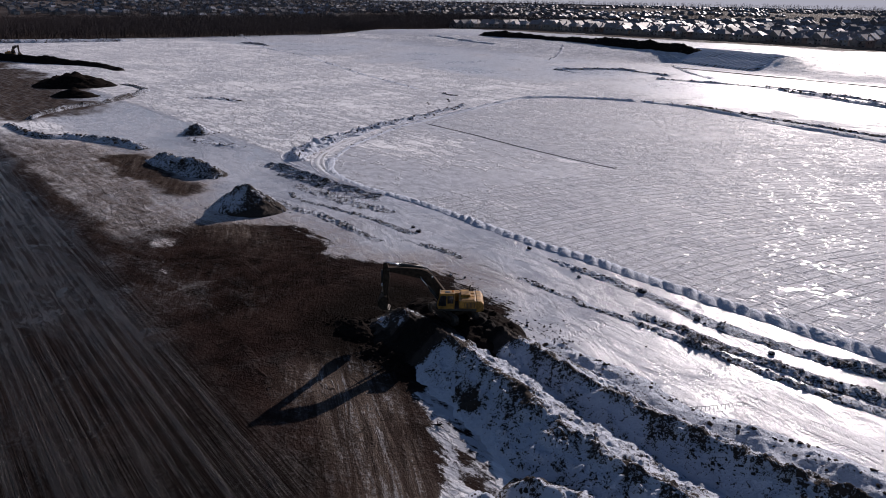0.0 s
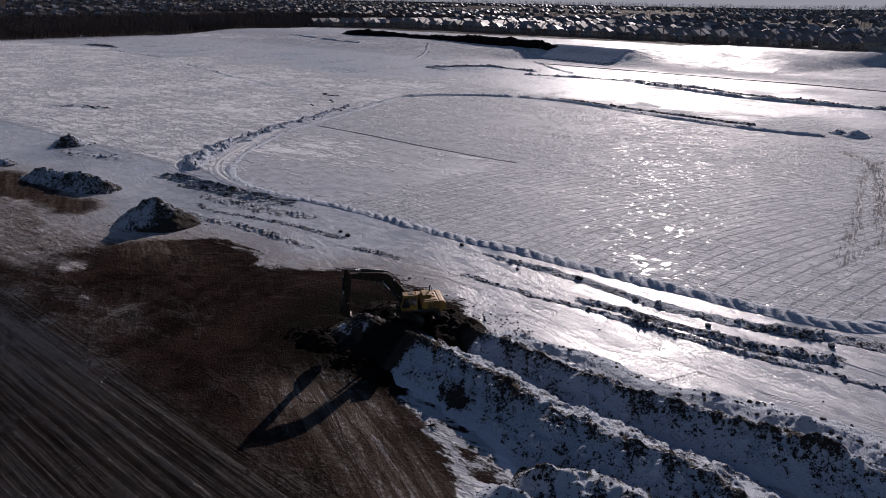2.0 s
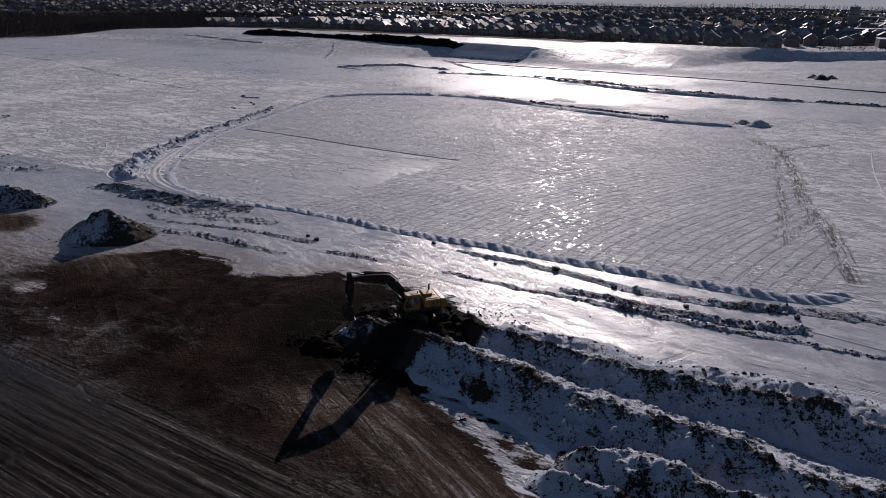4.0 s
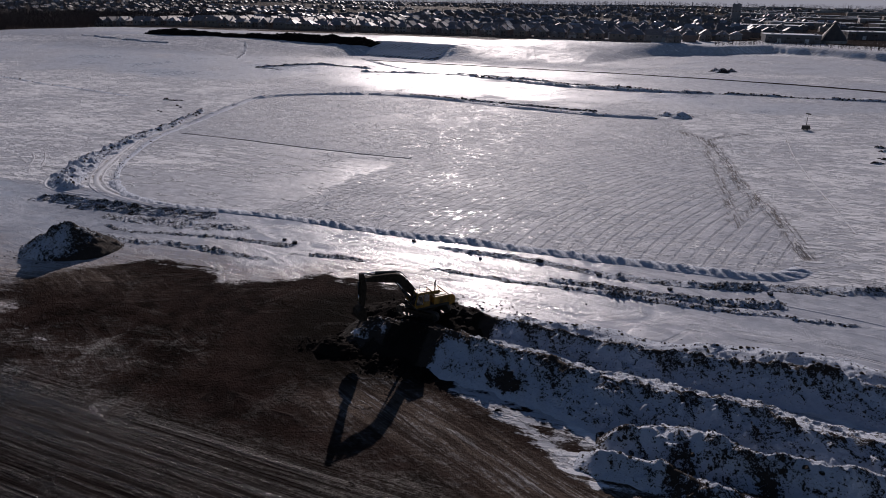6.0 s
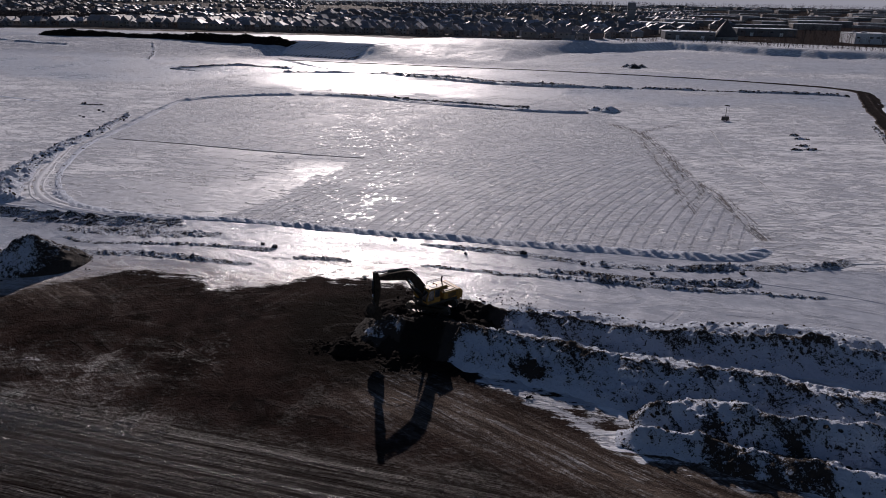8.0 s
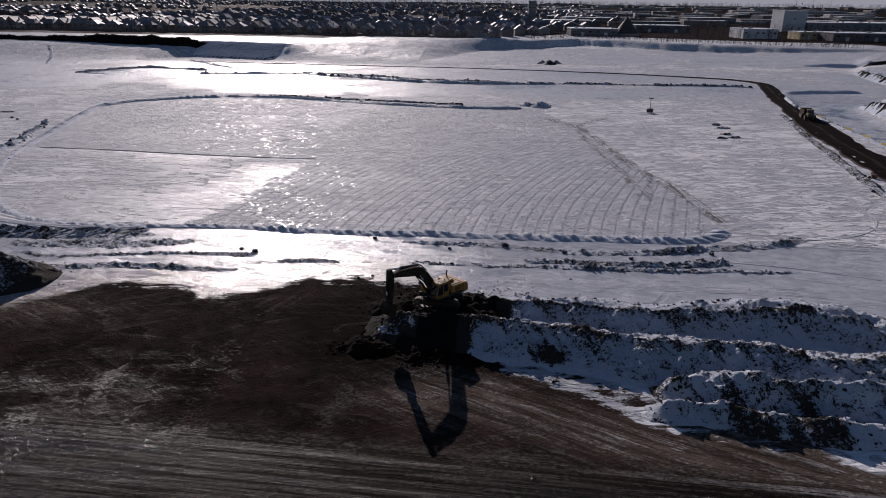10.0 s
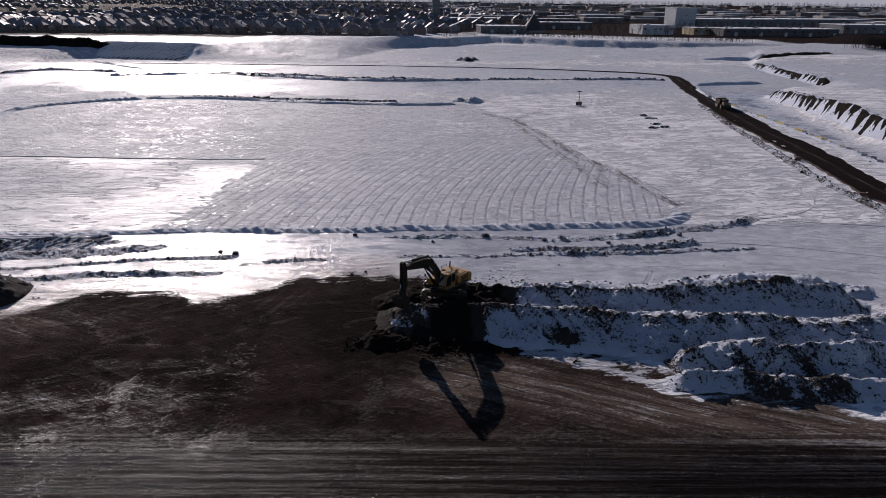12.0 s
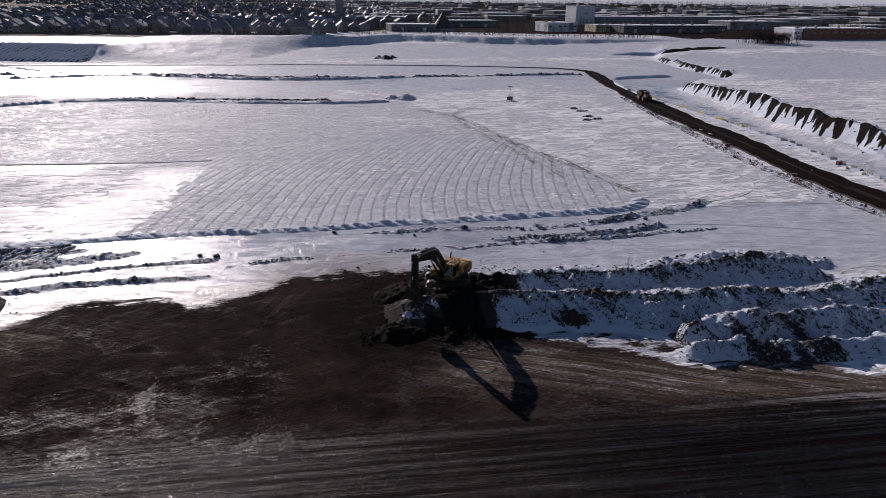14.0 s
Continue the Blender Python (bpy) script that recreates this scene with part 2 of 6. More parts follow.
    h_snow = m.math("ADD", m.math("MULTIPLY", plate, 0.65), m.math("ADD", m.math("MULTIPLY", ripple, 0.62), m.math("ADD", m.math("MULTIPLY", swell, 0.8), m.math("ADD", m.math("MULTIPLY", fine, 0.35), m.math("MULTIPLY", flakes, 0.55)))))
    h_snow = m.math("SUBTRACT", h_snow, m.math("ADD", m.math("MULTIPLY", groove, 0.6), m.math("ADD", m.math("MULTIPLY", stain, 0.5), m.math("MULTIPLY", scratch, 0.3))))
    h_snow = m.math("MULTIPLY", h_snow, m.math("MULTIPLY", m.math("SUBTRACT", 1.0, m.math("MULTIPLY", gloss, 0.88)), m.ramp(ice, 0.7, 1.15, 1.0, 0.45)))
    h_soil = m.math("ADD", m.math("MULTIPLY", m.math("MULTIPLY_ADD", lane, -0.65, 1.0), m.math("ADD", m.math("MULTIPLY", fine, 0.8), m.math("MULTIPLY", grit, 0.5))), m.math("ADD", m.math("MULTIPLY", rut, m.math("MULTIPLY_ADD", lane, 0.8, 0.1)), m.math("MULTIPLY", trail, m.math("MULTIPLY_ADD", lane, -0.35, 1.1))))
    h_soil = m.math("ADD", h_soil, m.math("MULTIPLY", tread, 0.4))
    h_snow = m.math("SUBTRACT", h_snow, m.math("MULTIPLY", tread, 0.25))
    height = m.math("ADD", m.math("MULTIPLY", h_snow, bare), m.math("MULTIPLY", h_soil, cover))
    return m.done(colour, rough, 0.0, m.bump(height, 1.0, 0.26), spec)


def heap_material(name, amount, grain=1.0, tone=1.0, spec=0.10):
    """Frozen soil with snow caught on it: the soil attribute and the grain say where the snow is gone."""
    m = Nodes(name)
    p = m.pos
    soil = m.attr("soil")
    mid = m.noise(p, 0.55 * grain, 5, 0.7, 0.3)
    fine = m.noise(p, 2.6 * grain, 5, 0.7, 0.4)
    grit = m.noise(p, 7.0 * grain, 3, 0.6)
    flat = m.steep()
    bare = m.math("ADD", m.math("ADD", m.math("MULTIPLY", mid, 0.36), m.math("MULTIPLY", fine, 0.56)), m.math("MULTIPLY", soil, 0.6))
    bare = m.math("ADD", bare, m.math("MULTIPLY", m.math("SUBTRACT", grit, 0.5), 0.34))
    bare = m.math("SUBTRACT", bare, m.math("MULTIPLY", flat, 0.06))
    cover = m.ramp(bare, 0.445 - amount, 0.505 - amount)
    # Dirty snow, tinted bluer to carry the blue of shaded faces.
    snow = m.mix(fine, (0.39, 0.44, 0.535), (0.72, 0.755, 0.82))
    dirt = m.mix(mid, (0.026 * tone, 0.0205 * tone, 0.0175 * tone), (0.066 * tone, 0.052 * tone, 0.043 * tone))
    dirt = m.mix(m.ramp(soil, 0.75, 1.05), dirt, (0.010, 0.0075, 0.0062))
    colour = m.mix(cover, snow, dirt)
    rough = m.math("MULTIPLY_ADD", cover, 0.15, 0.7)
    height = m.math("ADD", m.math("ADD", m.math("MULTIPLY", grit, 0.35), fine), m.math("MULTIPLY", cover, 0.25))
    return m.done(colour, rough, 0.0, m.bump(height, 1.0, 0.28), spec)


def soil_material(name="dark_frozen_soil"):
    m = Nodes(name)
    p = m.pos
    mid, fine = m.noise(p, 0.8, 5, 0.65), m.noise(p, 4.5, 4, 0.6)
    colour = m.mix(m.ramp(mid, 0.3, 0.7), (0.007, 0.0052, 0.0046), (0.018, 0.0132, 0.0108))
    colour = m.mix(m.ramp(fine, 0.66, 0.78, 0.0, 0.10), colour, SOIL_DRY)
    height = m.math("ADD", mid, m.math("MULTIPLY", fine, 0.5))
    return m.done(colour, m.ramp(fine, 0.3, 0.7, 0.8, 0.95), 0.0, m.bump(height, 0.9, 0.2), 0.02)


def plain_material(name, colour, rough=0.6, metal=0.0, vary=0.25, scale=3.0, bump=0.0, spec=0.5):
    """A painted, cast or worn surface: colour, with dirt at two scales."""
    m = Nodes(name)
    p = m.pos
    a, b = m.noise(p, scale, 4, 0.6), m.noise(p, scale * 7, 3, 0.6)
    f = m.math("ADD", m.math("MULTIPLY", a, 0.65), m.math("MULTIPLY", b, 0.35))
    dark = tuple(c * (1 - vary) for c in colour)
    light = tuple(min(1, c * (1 + vary * 0.5)) for c in colour)
    c = m.mix(m.ramp(f, 0.35, 0.65), dark, light)
    r = m.ramp(b, 0.3, 0.7, max(0.05, rough - 0.1), min(1, rough + 0.12))
    return m.done(c, r, metal, m.bump(f, bump, 0.03) if bump else None, spec)


def varied_material(name, colours, rough, island=False, snow=0.0, scale=0.3):
    """One of several tones for each thing (or each island), with some snow lying on it."""
    m = Nodes(name)
    pick = m.island() if island else m.random()
    n = m.tree.nodes.new("ShaderNodeValToRGB")
    n.color_ramp.interpolation = "CONSTANT"
    els = n.color_ramp.elements
    while len(els) < len(colours):
        els.new(0.5)
    for i, c in enumerate(colours):
        els[i].position = i / len(colours)
        els[i].color = (*c, 1)
    m.tree.links.new(pick, n.inputs[0])
    grain = m.noise(m.pos, scale, 4, 0.6)
    c = m.mix(m.ramp(grain, 0.3, 0.7, 0.0, 0.4), n.outputs[0], (0.05, 0.045, 0.045))
    if snow > 0:
        flat = m.ramp(m.math("ADD", m.math("MULTIPLY", pick, 0.5), grain), 1.05 - snow, 1.2 - snow)
        c = m.mix(flat, c, (0.40, 0.42, 0.47))
    return m.done(c, rough)


MAT_GROUND = ground_material()
MAT_BERM = heap_material("snow_dusted_spoil", -0.035, 0.95)
MAT_ROW = heap_material("snow_windrow_rubble", -0.07, 1.3)
MAT_BANK = heap_material("patchy_snow_on_cut_bank", -0.02, 0.6, 0.32, 0.02)
MAT_SOIL = soil_material()
MAT_CLOD = heap_material("frozen_clods", 0.08, 1.5)

# ---- geometry helpers ----
def lattice(ix, iy, seed):
    h = (ix * 374761393 + iy * 668265263 + seed * 974634777) & 0xFFFFFFFF
    h = ((h ^ (h >> 13)) * 1274126177) & 0xFFFFFFFF
    return ((h ^ (h >> 16)) & 0xFFFF) / 65535.0


def vnoise(x, y, seed=0):
    """Smooth noise from 0 to 1 on arrays."""
    x, y = np.asarray(x, float), np.asarray(y, float)
    ix, iy = np.floor(x).astype(np.int64), np.floor(y).astype(np.int64)
    fx, fy = x - ix, y - iy
    fx, fy = fx * fx * (3 - 2 * fx), fy * fy * (3 - 2 * fy)
    a, b = lattice(ix, iy, seed), lattice(ix + 1, iy, seed)
    c, d = lattice(ix, iy + 1, seed), lattice(ix + 1, iy + 1, seed)
    return (a + (b - a) * fx) * (1 - fy) + (c + (d - c) * fx) * fy


def fbm(x, y, size, octaves=4, seed=0):
    """Noise in octaves, about -1 to 1, whose largest features are size metres."""
    total, amp, f, norm = 0.0, 1.0, 1.0 / size, 0.0
    for o in range(octaves):
        total = total + amp * (vnoise(np.asarray(x) * f + 17.3 * o, np.asarray(y) * f - 9.1 * o, seed + o) * 2 - 1)
        norm, amp, f = norm + amp, amp * 0.55, f * 2.07
    return total / norm


def ss(lo, hi, v):
    k = np.clip((v - lo) / (hi - lo), 0, 1)
    return k * k * (3 - 2 * k)


def spline(pts, step):
    """Points at even steps along a smooth line through pts."""
    P = np.array(pts, float)
    P = np.vstack([2 * P[0] - P[1], P, 2 * P[-1] - P[-2]])
    out = []
    for i in range(1, len(P) - 2):
        k = np.linspace(0, 1, 24, endpoint=False)[:, None]
        a, b, c, d = P[i - 1], P[i], P[i + 1], P[i + 2]
        out.append(0.5 * (2 * b + (c - a) * k + (2 * a - 5 * b + 4 * c - d) * k ** 2 + (3 * b - a - 3 * c + d) * k ** 3))
    out = np.vstack(out + [P[-2:-1]])
    d = np.concatenate([[0], np.cumsum(np.linalg.norm(np.diff(out, axis=0), axis=1))])
    n = max(3, int(d[-1] / step) + 1)
    s = np.linspace(0, d[-1], n)
    return np.stack([np.interp(s, d, out[:, i]) for i in range(out.shape[1])], 1), s


def distance_to(x, y, pts):
    """Distance of arrays of points to a polyline."""
    best = np.full(np.shape(x), 1e9)
    for (ax, ay), (bx, by) in zip(pts[:-1], pts[1:]):
        dx, dy = bx - ax, by - ay
        k = np.clip(((x - ax) * dx + (y - ay) * dy) / (dx * dx + dy * dy), 0, 1)
        best = np.minimum(best, np.hypot(x - ax - k * dx, y - ay - k * dy))
    return best


def grid_mesh(name, X, Y, Z, attrs=None, smooth=True):
    """A mesh from arrays of rows and columns."""
    r, c = X.shape
    me = bpy.data.meshes.new(name)
    co = np.stack([X, Y, Z], -1).reshape(-1, 3).astype(np.float32)
    idx = np.arange(r * c).reshape(r, c)
    q = np.stack([idx[:-1, :-1], idx[:-1, 1:], idx[1:, 1:], idx[1:, :-1]], -1).reshape(-1, 4)
    me.vertices.add(len(co))
    me.vertices.foreach_set("co", co.ravel())
    me.loops.add(q.size)
    me.loops.foreach_set("vertex_index", q.ravel().astype(np.int32))
    me.polygons.add(len(q))
    me.polygons.foreach_set("loop_start", np.arange(0, q.size, 4, dtype=np.int32))
    me.polygons.foreach_set("use_smooth", np.full(len(q), smooth))
    for key, v in (attrs or {}).items():
        a = me.attributes.new(key, "FLOAT", "POINT")
        a.data.foreach_set("value", np.ascontiguousarray(v, dtype=np.float32).ravel())
    me.update()
    me.validate()
    return me


def soup_mesh(name, verts, tris, smooth=False):
    """A mesh from arrays of corners and triangles."""
    me = bpy.data.meshes.new(name)
    me.vertices.add(len(verts))
    me.vertices.foreach_set("co", np.asarray(verts, np.float32).ravel())
    me.loops.add(tris.size)
    me.loops.foreach_set("vertex_index", tris.ravel().astype(np.int32))
    me.polygons.add(len(tris))
    me.polygons.foreach_set("loop_start", np.arange(0, tris.size, 3, dtype=np.int32))
    me.polygons.foreach_set("use_smooth", np.full(len(tris), smooth))
    me.update()
    me.validate()
    return me


def put(name, me, mat, parent=None, label=""):
    ob = new(name, me)
    for one in mat if isinstance(mat, (list, tuple)) else (mat,):
        me.materials.append(one)
    if parent is not None:
        ob.parent = parent
    if label:
        ob["label"] = label
    return ob


def part(name, bm, mat, parent=None, label="", smooth=False):
    me = bpy.data.meshes.new(name)
    bm.normal_update()
    bm.to_mesh(me)
    bm.free()
    if smooth:
        me.polygons.foreach_set("use_smooth", np.full(len(me.polygons), True))
    return put(name, me, mat, parent, label)


def add_box(bm, size, at=(0, 0, 0), turn=None, bevel=0.0):
    m = Matrix.Translation(at) @ (turn or Matrix()) @ Matrix.Diagonal((*size, 1))
    got = bmesh.ops.create_cube(bm, size=1.0, matrix=m)["verts"]
    if bevel:
        edges = list({e for v in got for e in v.link_edges})
        bmesh.ops.bevel(bm, geom=edges, offset=bevel, segments=2, profile=0.6, affect="EDGES")
    return bm


def box(size, at=(0, 0, 0), turn=None, bevel=0.0):
    return add_box(bmesh.new(), size, at, turn, bevel)


def add_prism(bm, outline, y0, y1, bevel=0.0):
    """An outline in x and z, pulled from y0 to y1."""
    a = [bm.verts.new((x, y0, z)) for x, z in outline]
    b = [bm.verts.new((x, y1, z)) for x, z in outline]
    faces = [bm.faces.new(a), bm.faces.new(b[::-1])]
    for i in range(len(a)):
        j = (i + 1) % len(a)
        faces.append(bm.faces.new((a[j], a[i], b[i], b[j])))
    bmesh.ops.recalc_face_normals(bm, faces=faces)
    if bevel:
        edges = list({e for f in faces for e in f.edges})
        bmesh.ops.bevel(bm, geom=edges, offset=bevel, segments=2, profile=0.6, affect="EDGES")
    return bm


def prism(outline, y0, y1, bevel=0.0):
    return add_prism(bmesh.new(), outline, y0, y1, bevel)


def add_rod(bm, a, b, r, r2=None, sides=10):
    a, b = Vector(a), Vector(b)
    turn = (b - a).to_track_quat("Z", "Y").to_matrix().to_4x4()
    m = Matrix.Translation((a + b) / 2) @ turn
    bmesh.ops.create_cone(bm, cap_ends=True, segments=sides, radius1=r, radius2=r if r2 is None else r2, depth=(b - a).length, matrix=m)
    return bm


def rod(a, b, r, r2=None, sides=10):
    return add_rod(bmesh.new(), a, b, r, r2, sides)


def thing(name, m=None, label="", category="", group="", kind=""):
    ob = new(name)
    ob.empty_display_size = 0.3
    if m is not None:
        ob.matrix_basis = m
    return tagged(ob, label, category, group, kind)

# ---- the lie of the land ----
NEAR_EDGE = np.array([(-400, 30), (-230, 36), (-205, 44), (-185, 50), (-160, 52), (-138, 48), (-124, 44), (-112, 45), (-106, 50.5), (-98, 54.3), (-90, 53.2), (-86, 50.5), (-82, 53.6), (-75, 58), (-66, 59.4), (-55, 60), (-49.5, 56), (-46.5, 40.0), (-41, 38.2), (-36, 34.6), (-32, 31.4), (-22, 27.8), (-10, 26.4), (20, 25), (130, 22), (600, 20)])
FOOT = np.array([(-5000, 900, 940), (-900, 640, 680), (-640, 400, 480), (-460, 372, 455), (-275, 380, 460), (-252, 430, 462), (-186, 414, 446), (-160, 400, 490), (-100, 420, 550), (-55, 555, 575), (-16, 578, 594), (27, 636, 652), (60, 612, 628), (105, 580, 596), (197, 540, 556), (240, 540, 556), (330, 470, 500), (700, 380, 420), (4000, 300, 400)])
BANK_X = np.array([(20, 60), (60, 64), (118, 71), (150, 73), (182, 79), (225, 88), (262, 97), (276, 138), (298, 142), (403, 159), (480, 196), (560, 300), (2000, 1200)])
KERB_X = np.array([(20, 38), (92, 49), (134, 57), (174, 61), (211, 63), (254, 67), (300, 80)])


def interp(table, v, col=1):
    return np.interp(v, table[:, 0], table[:, col])


def land(x, y):
    """Height of the ground."""
    x, y = np.asarray(x, float), np.asarray(y, float)
    z = -0.9 + 0.9 * ss(24, 58, y + 6 * ss(-110, -160, x) * 3)
    y0 = y
    y = y + ss(-70, -40, x) * (fbm(x, y * 0.3, 16, 4, 91) * 7)
    step = ss(0, 1, (y - interp(FOOT, x, 1)) / (interp(FOOT, x, 2) - interp(FOOT, x, 1)))
    y = y0
    high = (8.0 - 2.0 * ss(-60, 0, x)) * ss(-760, -480, x) + 2.0 * ss(-480, -760, x)
    up = step * high
    east = 3.2 * ss(0, 9, x - interp(BANK_X, y)) * ss(40, 90, y) + 4.5 * ss(330, 520, y) * ss(100, 260, x)
    z = z + np.maximum(up, east * ss(50, 90, x))
    cut = ss(1.5, 5, x - interp(KERB_X, y)) * ss(0.5, -4, x - interp(BANK_X, y)) * ss(40, 80, y) * ss(300, 262, y)
    z = z - 1.5 * cut
    z = z + fbm(x, y, 60, 3, 5) * 0.35 * ss(55, 110, y) + fbm(x, y, 14, 3, 8) * 0.10
    d = np.hypot(x + 40, y)
    return z + 22 * ss(1500, 4500, d)


LOOP = [(-8, 90), (-7.5, 105), (-12, 130), (-18, 165), (-24, 195), (-32, 228), (-58, 229), (-88, 233), (-128, 243), (-156, 242), (-175, 232), (-187, 217), (-187, 195), (-175, 160), (-166, 128), (-152, 104), (-141, 90), (-130, 82.5), (-118, 80.5), (-84, 81), (-47, 82), (-19, 83)]
SMOOTH = [(-92, 137), (-97.6, 84), (-130, 82), (-152, 104), (-165, 128), (-168, 141), (-148, 140), (-118, 137.5)]


TRACK_A = [(-30, 208), (-21, 189), (-17, 162), (-14.5, 140), (-10.5, 123), (-8, 107), (-7.2, 95)]
TRACK_B = [(-9.7, 214), (-18, 203), (-22.5, 188), (-20, 154), (-18, 131), (-17.5, 112)]
TRACK_F = [(-165, 141), (-148, 140), (-118, 137.2), (-92, 137)]
TRACK_E = [(-17, 108), (-13, 132), (-19, 160)]


def inside(x, y, poly):
    hit = np.zeros(np.shape(x), bool)
    for (ax, ay), (bx, by) in zip(poly, poly[1:] + poly[:1]):
        if ay != by:
            hit ^= ((ay > y) != (by > y)) & (x < (bx - ax) * (y - ay) / (by - ay) + ax)
    return hit


def axis(lo, hi, a, b, step, grow):
    """Even steps from a to b, and growing ones out to lo and hi."""
    mid = list(np.arange(a, b + step * 0.5, step))
    down, s, v = [], step, a
    while v > lo:
        s += s * grow
        v -= s
        down.append(v)
    up, s, v = [], step, mid[-1]
    while v < hi:
        s += s * grow
        v += s
        up.append(v)
    return np.array(down[::-1] + mid + up)


def wheel_marks(X, Y):
    """Distance from the middle of the nearest pair of wheel marks, and the way along it."""
    rng = np.random.default_rng(41)
    lines = []
    for i in range(40):
        x, y = rng.uniform(-150, -48), rng.uniform(20, 52)
        a, bend, n = rng.normal(0.1, 0.45), rng.choice([-1, 1]) / rng.uniform(14, 60), rng.integers(10, 28)
        pts = []
        for k in range(n):
            pts.append((x, y))
            x, y, a = x + 1.6 * math.cos(a), y + 1.6 * math.sin(a), a + 1.6 * bend
        lines.append(pts)
    foot = [(-62, 37.5), (-52, 36.4), (-43, 34.6), (-36, 30.6), (-28, 26.6), (-12, 24), (20, 21)]
    for shift in (0.2, -2.6, -5.0, -7.4):
        lines.append([(x, y + shift + 0.4 * math.sin(x * 0.2 + shift)) for x, y in foot])
    lines.append([(-30, 63), (-20, 62), (-10, 62.5), (0, 61), (14, 56)])
    lines.append([(-95, 68), (-80, 67), (-66, 66.5), (-52, 66)])
    best, along = np.full(X.shape, 6.0), np.zeros(X.shape)
    xs, ys = X[0], Y[:, 0]
    for pts in lines:
        P, s = spline(pts, 1.5)
        for (ax, ay), (bx, by), s0 in zip(P[:-1], P[1:], s[:-1]):
            i = slice(*np.searchsorted(xs, (min(ax, bx) - 3, max(ax, bx) + 3)))
            j = slice(*np.searchsorted(ys, (min(ay, by) - 3, max(ay, by) + 3)))
            x, y = X[j, i], Y[j, i]
            dx, dy = bx - ax, by - ay
            k = np.clip(((x - ax) * dx + (y - ay) * dy) / (dx * dx + dy * dy + 1e-9), 0, 1)
            d = np.hypot(x - ax - k * dx, y - ay - k * dy)
            closer = d < best[j, i]
            best[j, i] = np.where(closer, d, best[j, i])
            along[j, i] = np.where(closer, s0 + k * math.hypot(dx, dy), along[j, i])
    return best, along


def build_ground():
    rows_y = axis(-500, 404, 6, 96, 0.45, 0.017)
    far_y = axis(0, 4800, rows_y[-1] + 2.5, 665, 2.5, 0.03)
    rows_y = np.concatenate([rows_y, far_y[far_y > rows_y[-1] + 1]])
    X, Y = np.meshgrid(axis(-4800, 3600, -150, 15, 0.5, 0.018), rows_y)
    wob = fbm(X, Y, 9, 4, 21)
    Z = land(X, Y)
    inner = inside(X + wob * 1.5, Y + wob * 1.5, LOOP)
    flat = inside(X + wob * 5 + fbm(X, Y, 1.8, 3, 23) * 2.2, Y + wob * 2.0, SMOOTH)
    rib = (inner & ~flat).astype(float) * (0.6 + 0.4 * ss(190, 130, Y))
    # rolled ribs across the field, bending east
    away = Y - 85
    row = (X - 0.16 * away - 0.0032 * away ** 2 + fbm(X, Y, 50, 2, 31) * 2.5) / 2.3
    Z = Z + rib * fbm(X, Y, 2.6, 3, 39) * 0.05
    Z = Z - inner * 0.10
    Z = Z + ss(395, 430, Y) * ss(640, 600, Y) * fbm(X, Y, 12, 4, 66) * 0.55
    # bare soil of the working strip
    edge = interp(NEAR_EDGE, X)
    soil = ss(7.0, -5.0, Y - edge + wob * 4.0)
    west = ss(-104, -117, X + wob * 3)
    soil = soil * (1 - west * ss(29, 33.5, Y + wob * 3) * 0.46)
    worn = np.exp(-(distance_to(X, Y, [(-48, 38.2), (-41.5, 37.2), (-36.5, 33.5), (-32, 30.4), (-26, 27.8), (-10, 25.4), (30, 23.5)]) / 1.5) ** 2)
    dry = np.exp(-(distance_to(X, Y, [(-54, 34), (-46, 32), (-35, 27.5), (-24, 25), (10, 22)]) / 4.2) ** 2) + 0.3 * ss(-105, -125, X) * ss(27, 34, Y) + 0.5 * np.exp(-np.hypot((X + 106) / 10, (Y - 47.5) / 4) ** 2)
    soil = soil - 0.42 * ss(1.3, 0.1, distance_to(X, Y, [(-107, 36.2), (-100, 33.4), (-94.5, 31.6)]) / 2.0 + wob)
    soil = soil - 0.52 * worn * (0.85 + 0.7 * wob)
    brown = ss(3, -2, distance_to(X, Y, [(-170, 50.5), (-134, 50)]) - 4.2 + wob * 3)
    soil = np.maximum(soil, brown * 0.9)
    pits = ss(10, -8, distance_to(X, Y, [(-460, 62), (-330, 62), (-262, 52)]) - 20 + wob * 14)
    soil = np.maximum(soil, pits * 0.8)
    # town and woods beyond the terrace
    back = np.maximum(ss(0, 25, Y - interp(FOOT, X, 2) - 70), ss(-640, -680, X + wob * 10))
    back = np.maximum(back, ss(240, 300, X) * ss(500, 540, Y))
    soil = np.maximum(soil, back * (0.80 + 0.25 * fbm(X, Y, 40, 3, 51)))
    soil = np.maximum(soil, ss(-640, -660, X + wob * 8) * ss(-1150, -1100, X) * 1.0)
    lane = ss(4, -3, Y - (24.5 - (X + 70) * 0.045) + wob * 1.5)
    # This oval takes in fresh soil and the painted shadow below the bench.
    fresh = ss(1.25, 0.75, np.hypot((X + 58.2) / 14.2, (Y - 47.6) / 11.4) + wob * 0.25)
    soil = np.maximum(soil, fresh)
    # wheel tracks through the field
    track = 0 * X
    for pts, half in (TRACK_A, 1.5), (TRACK_B, 0.8), (TRACK_E, 0.5), (TRACK_F, 0.6):
        track = np.maximum(track, ss(half + 0.7, half - 0.7, distance_to(X, Y, [tuple(q) for q in spline(pts, 4.0)[0]]) + wob * 0.6))
    Z = Z - track * 0.05
    # ice
    drift = fbm(X, Y, 30, 3, 77)
    yw = Y + wob * 4
